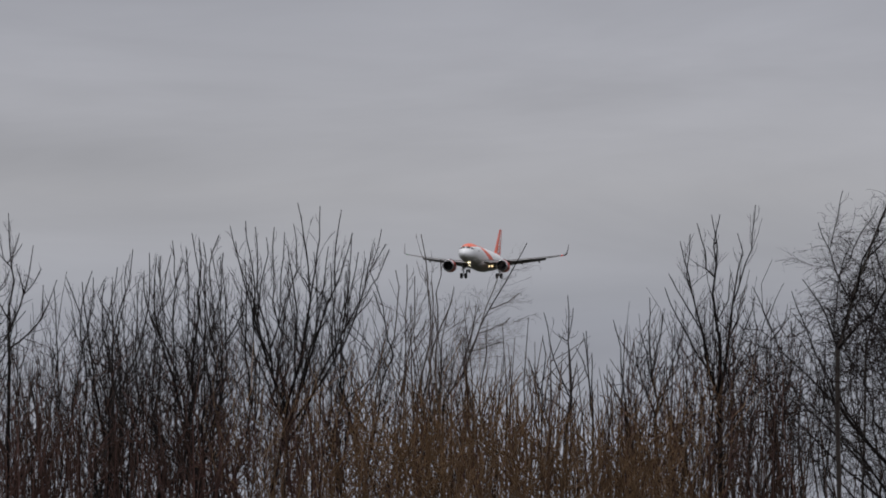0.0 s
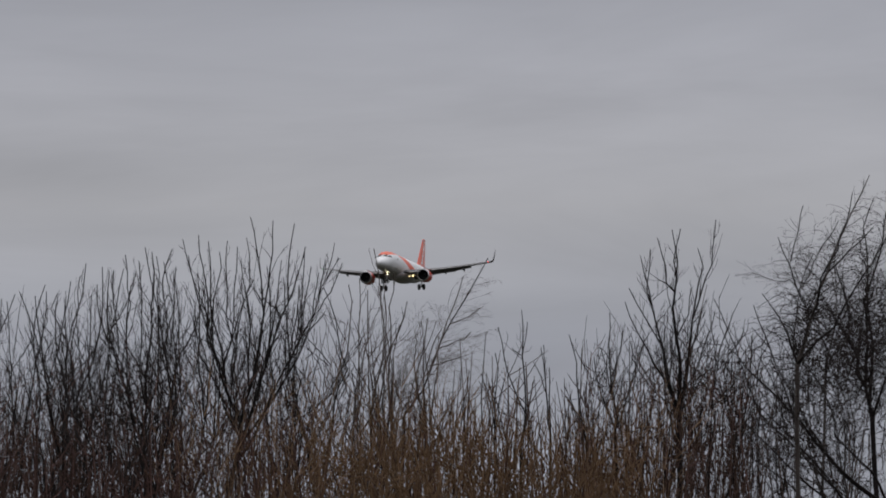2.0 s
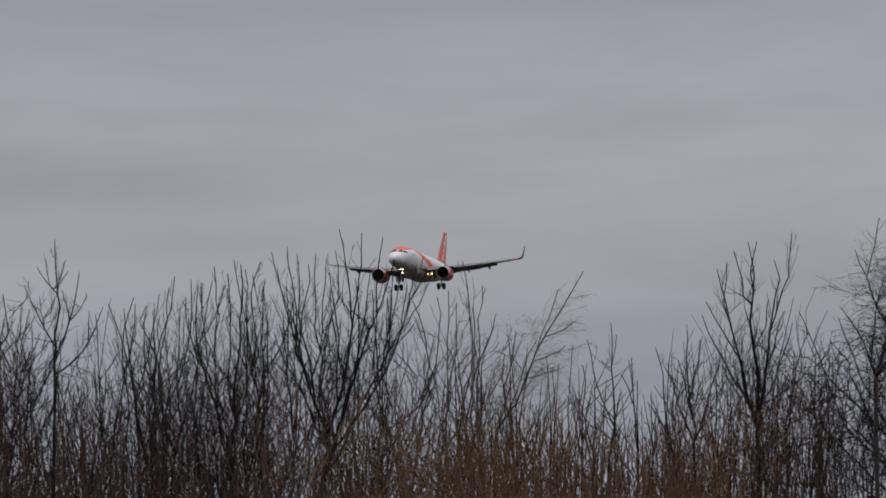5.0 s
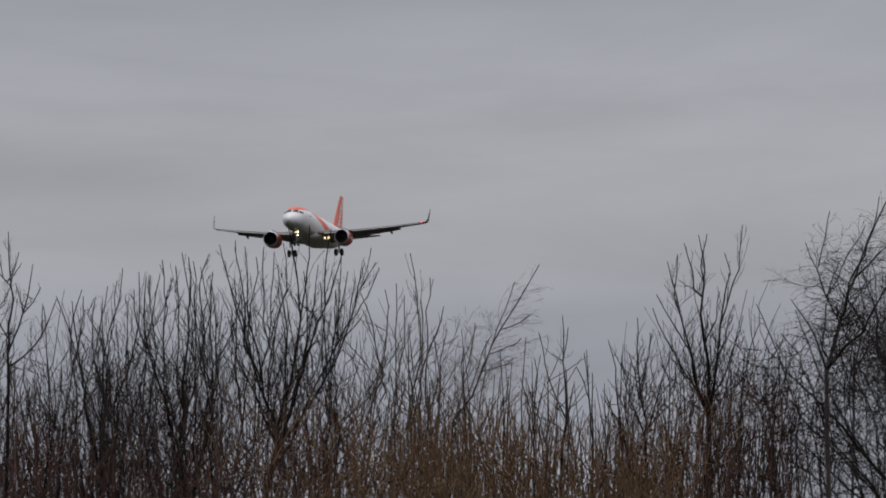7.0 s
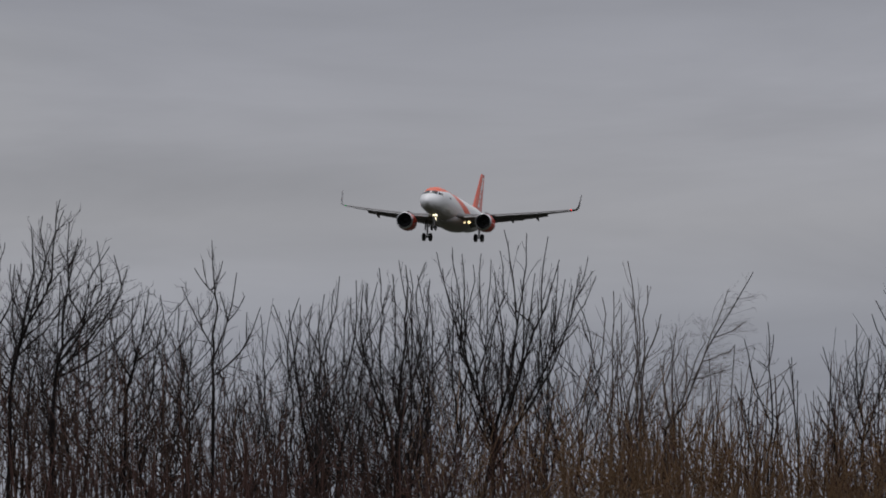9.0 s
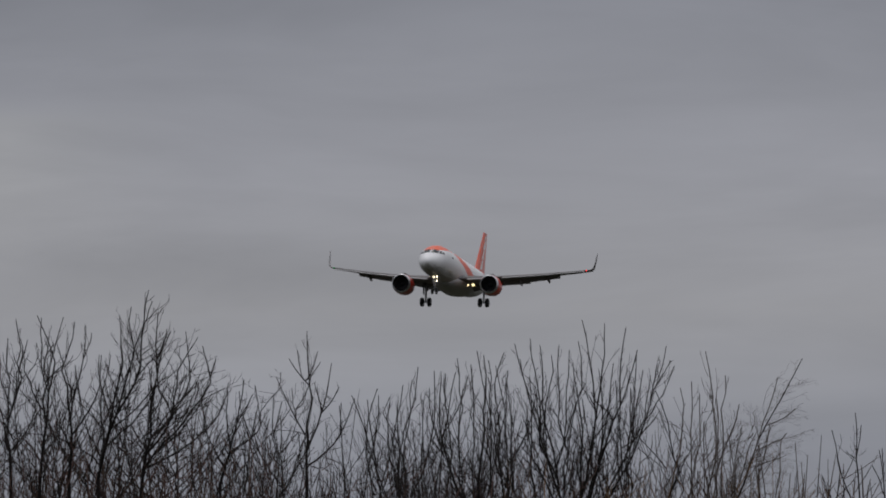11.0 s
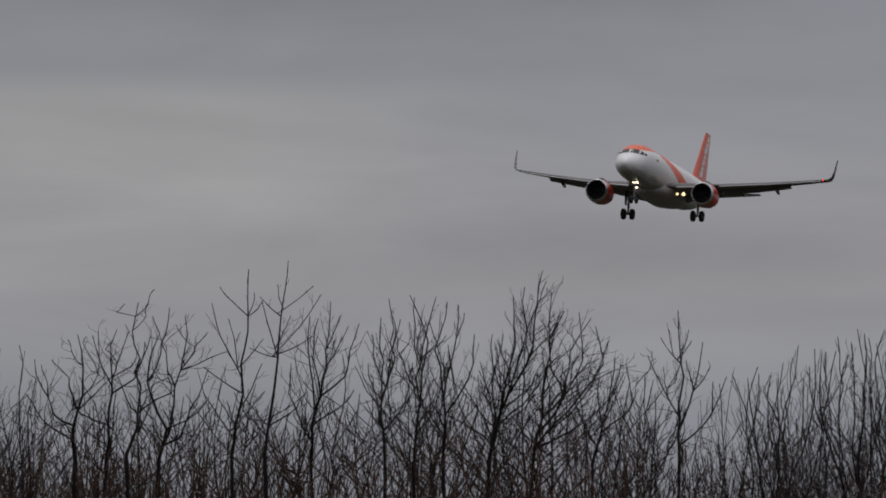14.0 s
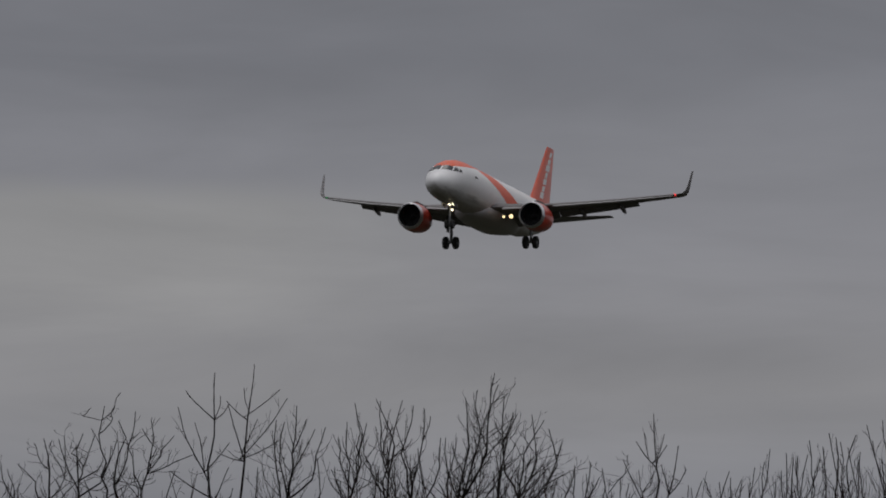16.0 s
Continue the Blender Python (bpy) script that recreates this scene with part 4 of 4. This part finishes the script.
# birches at the end of the hedge
grown_tree(27, 58, 672, (690, -190), [((690, -190), (830, 150), 14, -0.16, 1.5), ((688, -196), (872, 60), 11, 0.05, 1.3), ((696, -107), (668, 40), 6, 0.1, 0.7), ((704, -10), (712, 96), 6, 0.1, 0.5),
                                  ((700, -60), (775, 70), 6, 0.14, 0.6), ((745, -105), (800, 120), 7, 0.1, 0.8), ((776, -40), (838, 60), 6, 0.2, 0.5), ((690, -180), (640, -60), 7, -0.1, 0.6),
                                  ((684, -260), (622, -120), 7, -0.16, 0.7), ((692, -160), (730, 10), 6, 0.1, 0.7)],
      0.016, "tall birch with pale trunk and fine dark twigs", 4.6, 0.1, wood=M_BIRCH, curl=2.4, reach=0.8, slim=0.6, crook=1.6, droop=0.5, name="birch")
grown_tree(28, 60, 960, (870, -440), [((870, -440), (576, -150), 17, 0.04, 1.4), ((885, -520), (600, -225), 12, -0.12, 1.1), ((895, -620), (582, -318), 11, -0.16, 0.9), ((872, -440), (700, -150), 10, 0.1, 1.0),
                                  ((880, -500), (560, -70), 11, 0.05, 1.2), ((760, -330), (630, -80), 8, 0.1, 1.0), ((890, -570), (520, -190), 10, -0.05, 1.0)],
      0.026, "dark birch with long arching limbs", 2.8, 0.06, curl=2.2, reach=0.8, slim=0.6, crook=1.6, droop=0.5, name="birch")
grown_tree(32, 61, 905, (836, -275), [((836, -275), (764, 10), 15, -0.05, 1.2), ((822, -230), (838, 110), 11, 0.1, 1.3), ((830, -250), (880, 150), 12, 0.1, 1.4), ((800, -165), (735, -40), 7, -0.1, 0.7),
                                  ((806, -180), (812, 40), 7, 0.1, 0.9), ((834, -270), (900, 90), 10, 0.2, 1.2), ((826, -240), (770, -110), 7, -0.2, 0.7)],
      0.020, "dark birch with crowded curling twigs", 6.5, 0.1, curl=2.2, reach=0.8, slim=0.6, crook=1.6, droop=0.5, name="birch")
grown_tree(29, 66, 742, (752, -200), [((752, -200), (762, -20), 8, 0.05, 0.9), ((750, -240), (722, -70), 6, 0.1, 0.8), ((750, -230), (800, -70), 6, 0.1, 0.8)],
      0.011, "slender birch with fine dark twigs", 2.2, 0.1, wood=M_BIRCH, curl=2.4, reach=0.8, slim=0.6, crook=1.6, droop=0.5, name="birch")


# saplings that fill the hedge behind its taller trees
def skyline(u):
    return float(np.interp(u, [-2150, -1900, -1740, -1600, -1480, -1350, -1200, -1040, -900, -780, -640, -480, -300, -130, 0, 120, 200, 300, 400, 480, 560, 700, 860],
                           [-20, -40, 0, 10, -20, 20, 30, 40, -40, -60, -80, -40, -40, -50, -120, -140, -230, -230, -150, -110, -150, -130, -80]))


def wild_tree(seed, d, u, top, lean):
    """A forking young tree whose arms leave its stem to either side and stay below the skyline."""
    r = random.Random(seed * 3 + 1)
    fork = (u + lean * 0.5, top - r.uniform(300, 400))
    limbs = [(fork, (u, top), r.uniform(8, 11), r.uniform(0.02, 0.12), 1.0)]
    side = r.choice((-1, 1))
    for j in range(r.randint(6, 9)):
        q = r.uniform(0.02, 0.8)
        start = (fork[0] + (u - fork[0]) * q, fork[1] + (top - fork[1]) * q)
        rise = (top - start[1]) * r.uniform(0.45, 0.95)
        tip_u = start[0] + side * rise * math.tan(radians(r.uniform(14, 44)))
        limbs.append((start, (tip_u, min(start[1] + rise, skyline(tip_u) - 20)), r.uniform(4.5, 7.5), r.uniform(0.1, 0.6), 0.8))
        side = -side
    grown_tree(seed, d, u + lean * 1.6, fork, limbs, 0.014, "slim bare sapling with forking arms in the hedge", r.uniform(0.6, 0.95), curl=1.4, reach=0.85, crook=1.6, name="sapling",
               fine=M_TWIG if r.random() < 0.6 else M_RED_TWIG)


pick = random.Random(77)
for i in range(112):
    u = -2140 + i * 26.8 + pick.uniform(-12, 12)
    top = skyline(u) - pick.uniform(15, 110)
    if -90 < u < 300 and i % 4 or -560 < u < -90 and i % 3 == 0 or u < -1300 and i % 4 == 0 or u > 300 and i % 2:
        continue
    d = pick.uniform(62, 72)
    n = pick.choice((2, 3, 3))
    lean = pick.uniform(-75, 75)
    if u < -1280 or u < -780 and i % 4 or i % 6 == 1:
        wild_tree(100 + i, d, u, top - 20, lean)
        continue
    bare_tree(100 + i, d, u + lean * 1.6,
              [(u + pick.uniform(-34, 34) * (1 if j else 0.4), top - (0 if j == 0 else pick.uniform(5, 70))) for j in range(n)],
              pick.uniform(0.7, 1.05), 0.12, label="slim bare sapling in the hedge", name="sapling", thick=0.02,
              fine=M_TWIG if pick.random() < 0.6 else M_RED_TWIG)


def thicket(name, label, mat, count, u0, u1, height, d0, d1, seed, uneven, thick=1.0):
    """A tangle of thin stalks that nobody could count."""
    r = random.Random(seed)
    g = Geo()
    for i in range(count):
        u, d = r.uniform(u0, u1), r.uniform(d0, d1)
        top = height(u) + r.gauss(0, uneven)
        b = sight(u, top, d)
        low = sight(u + r.gauss(0, 150), 0, d + r.uniform(-0.5, 0.5))
        low.z = -0.05
        mid = low.lerp(b, 0.72) + Vector((r.uniform(-0.09, 0.09), r.uniform(-0.1, 0.1), 0))
        g.tube([low, low.lerp(mid, 0.35) + Vector((r.uniform(-0.06, 0.06), 0, 0)), low.lerp(mid, 0.7) + Vector((r.uniform(-0.05, 0.05), 0, 0)), mid, mid.lerp(b, 0.35) + Vector((r.uniform(-0.03, 0.03), 0, 0)),
                mid.lerp(b, 0.7) + Vector((r.uniform(-0.03, 0.03), 0, 0)), b], [w * thick for w in (0.015, 0.013, 0.011, 0.0085, 0.007, 0.005, 0.0025)], 3)
        for j in range(r.randint(3, 7)):
            p = mid.lerp(b, r.uniform(-0.25, 0.95))
            w = Vector((r.uniform(-1, 1), r.uniform(-0.6, 0.6), r.uniform(0.4, 1.6))).normalized() * r.uniform(0.12, 0.4)
            g.tube([p, p + w * 0.5 + Vector((0, 0, -0.01)), p + w], [0.004, 0.0034, 0.002], 3)
    ob = new(name, g.mesh(name, mat, False))
    return tagged(ob, label, "shrub thicket", kind="stuff")


def low_edge(u):
    return float(np.interp(u, [-2200, -1700, -1100, -600, -300, -60, 120, 300, 480, 620, 760, 950], [-210, -190, -190, -230, -240, -235, -240, -275, -225, -240, -300, -260]))


for u0, u1, count in ((-2250, -1700, 200), (-1700, -900, 70), (-900, -330, 40), (-330, -60, 20), (-60, 330, 80), (330, 650, 55)):
    thicket("thicket", "dark tangle of bare upright shrub stalks", M_THICKET, count, u0, u1, lambda u: low_edge(u) + 12, 60, 70, 5 - u0, 55)
thicket("thicket", "sparse dark tangle of bare shrub stalks", M_THICKET, 26, 560, 980, lambda u: low_edge(u), 60, 69, 10, 50)
for u0, u1, count in ((-2250, -1280, 210), (-1280, -820, 80), (-820, -420, 40), (-420, -140, 18), (300, 620, 55)):
    thicket("thicket", "dense dark-brown stalks low in the hedge", M_THICKET, count, u0, u1, lambda u: low_edge(u) - 30, 60, 74, 91 - u0, 45)
thicket("red_thicket", "reddish-brown tangle of bare stalks", M_RED_TWIG, 100, -1900, 660, lambda u: low_edge(u) - 45, 56, 60, 8, 50)
thicket("red_thicket", "low reddish-brown shrubs at the foot of the hedge", M_RED_TWIG, 130, -1200, -330, lambda u: -345 + 30 * math.sin(u / 60), 55, 59, 31, 35)
thicket("bramble_thicket", "ochre-brown tangle of dry stalks", M_OCHRE, 230, -330, 480,
        lambda u: -375 + 95 * math.exp(-((u - 60) / 170) ** 2), 54, 58, 6, 45, 0.55)


def tangle(label, mat, count, u0, u1, rise, d0, d1, seed, upright=0.8):
    """Fine crossing twigs that thin out upwards."""
    r = random.Random(seed)
    g = Geo()
    for i in range(count):
        u, d = r.uniform(u0, u1), r.uniform(d0, d1)
        v = low_edge(u) + rise - abs(r.gauss(0, 1)) * 105 + r.uniform(-30, 60)
        p = sight(u, v, d)
        way = Vector((r.gauss(0, 0.42), r.gauss(0, 0.4), upright + r.uniform(-0.6, 0.6))).normalized() * r.uniform(0.12, 0.5)
        bow = Vector((r.uniform(-1, 1), r.uniform(-1, 1), r.uniform(-1, 0.3) if upright > 0 else r.uniform(0.5, 1.5))) * way.length * (0.16 if upright > 0 else 0.28)
        thick = r.uniform(0.0022, 0.0046)
        g.tube([p, p + way * 0.35 + bow, p + way * 0.7 + bow * 0.9 + Vector((r.uniform(-0.02, 0.02), 0, 0.02)), p + way + Vector((0, 0, 0.03))], [thick, thick * 0.85, thick * 0.7, 0.0016], 3)
    return tagged(new("twig_tangle", g.mesh("twig_tangle", mat, False)), label, "shrub thicket", kind="stuff")


tangle("dense brown brush at the foot of the hedge", M_THICKET, 400, -900, 620, -150, 56, 62, 24)
tangle("dense brown brush at the foot of the hedge", M_THICKET, 500, -2250, -900, -90, 56, 66, 41)
tangle("dense brown brush low in the hedge", M_THICKET, 450, -2250, -1280, -70, 58, 66, 42)
tangle("dense brown brush low in the hedge", M_THICKET, 300, 300, 620, -105, 58, 66, 43)
tangle("dense brown brush low in the hedge", M_THICKET, 180, -820, -420, -110, 58, 66, 44)
tangle("dense brown brush low in the hedge", M_THICKET, 220, -1280, -820, -80, 58, 66, 45)
tangle("dense reddish brush at the foot of the hedge", M_RED_TWIG, 170, -440, -130, -140, 55, 59, 46)
tangle("dense ochre brush at the foot of the hedge", M_OCHRE, 950, -160, 420, -130, 54, 58, 25)
tangle("dense reddish brush at the foot of the hedge", M_RED_TWIG, 450, -900, 640, -130, 56, 62, 26)
tangle("fine dark crossing twigs within the hedge", M_TWIG, 560, -2250, -80, 40, 57, 70, 21)
tangle("fine dark crossing twigs within the hedge", M_TWIG, 170, 320, 620, 40, 57, 70, 29)
tangle("fine reddish crossing twigs within the hedge", M_RED_TWIG, 450, -2250, -80, -10, 56, 66, 22)
tangle("fine reddish crossing twigs within the hedge", M_RED_TWIG, 130, 320, 620, -10, 56, 66, 30)
tangle("fine dark curling twigs among the birches", M_TWIG, 700, 700, 920, 170, 57, 66, 27, -0.1)
tangle("fine dark curling twigs low among the birches", M_TWIG, 260, 540, 760, 40, 57, 66, 28, 0.05)
tangle("fine ochre crossing twigs low in the hedge", M_OCHRE, 430, -420, 520, -75, 54, 60, 23)


# ---------------------------------------------------------------- what moves
def sway_rows(tree, d, gusts):
    """Rows that rock a tree about its foot; gusts: seconds and how far its head is pushed, in 1/14960 rad."""
    foot = tree.matrix_basis.copy()
    return [(t, foot @ pose(0, 0, 0, 0, math.degrees(push / FAR * d / 6.3), 0)) for t, push in gusts]


def motions():
    middle = [(0, 5), (0.5, 17), (1, 8), (1.5, -9), (2, -3), (2.5, -2), (3, -1), (3.5, 3), (4, 7), (5.2, 0), (6.5, 12), (7, -9), (7.5, -21), (8, -1),
              (9.2, 6), (10.3, 3), (10.5, -6), (11, -9), (11.5, -3), (12, 5), (12.5, 19), (13, 30), (13.5, 10), (14.5, 0), (16, 0)]
    bent = [(0, 0), (4, 0), (6.5, 0), (8.2, -24), (10.3, 27), (10.5, 18), (11, -4), (11.5, 4), (11.7, 28), (11.9, 48), (12.1, 50), (12.3, 36), (12.5, 14), (13, -24), (13.5, 23), (14, 29), (14.5, -19), (15, -34), (15.5, -10), (16, -5)]
    spike = [(0, 0), (7.5, 4), (8.2, -4), (10.3, -6), (11, 10), (11.5, 10), (12, 1), (12.5, 2), (13, 24), (13.5, 25), (14, 4), (14.5, 10), (15, 4), (15.5, 3), (16, 10)]
    far_end = [(0, 0), (12, 0), (13, 18), (13.5, 23), (14, -3), (14.5, -11), (15, -18), (15.5, -25), (16, -14)]
    oval = [(0, 3), (0.5, 18), (1, 1), (1.5, 9), (2, 8), (2.5, 11), (3, -4), (3.5, 3), (4, 4), (6.3, -31), (6.5, -23), (7, -15), (7.5, 15), (8.2, 5), (16, 0)]
    birch = [(0, -10), (0.5, 0), (1.5, 20), (2.5, -28), (3.5, 20), (4.2, 10), (6.5, 10), (7, 15), (7.5, 28), (8, 36), (10.3, -20), (11, -40), (11.5, -36), (16, 0)]
    gusts = {1: middle, 2: middle, 3: middle, 4: middle, 5: middle, 6: spike, 7: spike, 8: bent, 9: bent, 12: far_end, 13: far_end, 14: far_end, 15: far_end, 16: far_end,
             19: middle, 39: middle, 40: middle, 41: middle, 30: middle, 31: middle, 23: oval, 24: oval, 25: oval, 26: birch, 27: oval, 29: oval, 32: oval,
             10: far_end, 11: far_end, 35: far_end, 36: far_end, 37: far_end, 38: spike}
    for tree, d, seed in TREES:
        r = random.Random(seed * 7)
        a, b, w = r.uniform(4, 9), r.uniform(0, 6.3), r.uniform(1.6, 2.6)
        walk(tree, sway_rows(tree, d, gusts.get(seed) or [(t, a * math.sin(w * t + b)) for t in [k * 0.8 for k in range(21)]]))
    walk(plane, [
        (0.0, pose(8.12, 1759.3, 132.40, -1.22, -0.95, -102.70)),
        (0.5, pose(6.16, 1728.4, 130.41, -1.86, -1.51, -102.72)),
        (1.0, pose(4.20, 1697.5, 128.31, -1.78, -1.87, -102.92)),
        (1.5, pose(2.23, 1666.7, 126.15, -0.33, -2.04, -103.60)),
        (2.0, pose(0.25, 1635.8, 124.03, 1.35, -2.08, -104.22)),
        (2.5, pose(-1.73, 1604.9, 122.17, 1.84, -2.04, -104.56)),
        (3.0, pose(-3.72, 1574.0, 120.47, 0.07, -2.01, -104.48)),
        (3.5, pose(-5.72, 1543.1, 118.75, -0.84, -1.94, -104.49)),
        (4.0, pose(-7.72, 1512.2, 116.88, -0.95, -1.93, -104.41)),
        (4.2, pose(-8.53, 1499.9, 115.93, -0.14, -2.08, -104.21)),
        (6.3, pose(-17.01, 1369.8, 109.68, 1.66, -2.26, -103.97)),
        (6.5, pose(-17.82, 1357.4, 109.20, 2.03, -2.59, -103.50)),
        (7.0, pose(-19.86, 1326.4, 107.97, 0.92, -3.10, -102.80)),
        (7.5, pose(-21.89, 1295.4, 106.19, -0.33, -2.73, -102.00)),
        (8.0, pose(-23.92, 1264.3, 104.68, -1.08, -2.59, -101.65)),
        (8.2, pose(-24.73, 1251.9, 103.97, -1.71, -2.52, -101.28)),
        (10.3, pose(-33.19, 1120.9, 97.44, -2.32, -2.61, -100.88)),
        (10.5, pose(-33.98, 1108.4, 96.48, -2.34, -2.64, -100.48)),
        (11.0, pose(-35.96, 1077.1, 95.04, -1.60, -2.63, -99.77)),
        (11.5, pose(-37.91, 1045.7, 93.69, -0.60, -2.56, -99.29)),
        (12.0, pose(-39.85, 1014.2, 92.24, -0.56, -2.34, -98.97)),
        (12.5, pose(-41.75, 982.7, 90.85, -1.25, -2.31, -99.11)),
        (13.0, pose(-43.61, 951.1, 89.51, -2.82, -2.49, -99.37)),
        (13.5, pose(-45.44, 919.4, 87.90, -3.59, -2.83, -99.94)),
        (14.0, pose(-47.23, 887.6, 86.37, -3.23, -2.99, -100.59)),
        (14.5, pose(-48.96, 855.7, 84.92, -2.77, -3.15, -101.22)),
        (15.0, pose(-50.64, 823.7, 83.79, -2.35, -3.18, -101.91)),
        (15.5, pose(-52.25, 791.6, 82.35, -1.81, -2.90, -102.22)),
        (16.0, pose(-53.79, 759.4, 81.77, -1.28, -2.60, -102.80)),
    ])


motions()
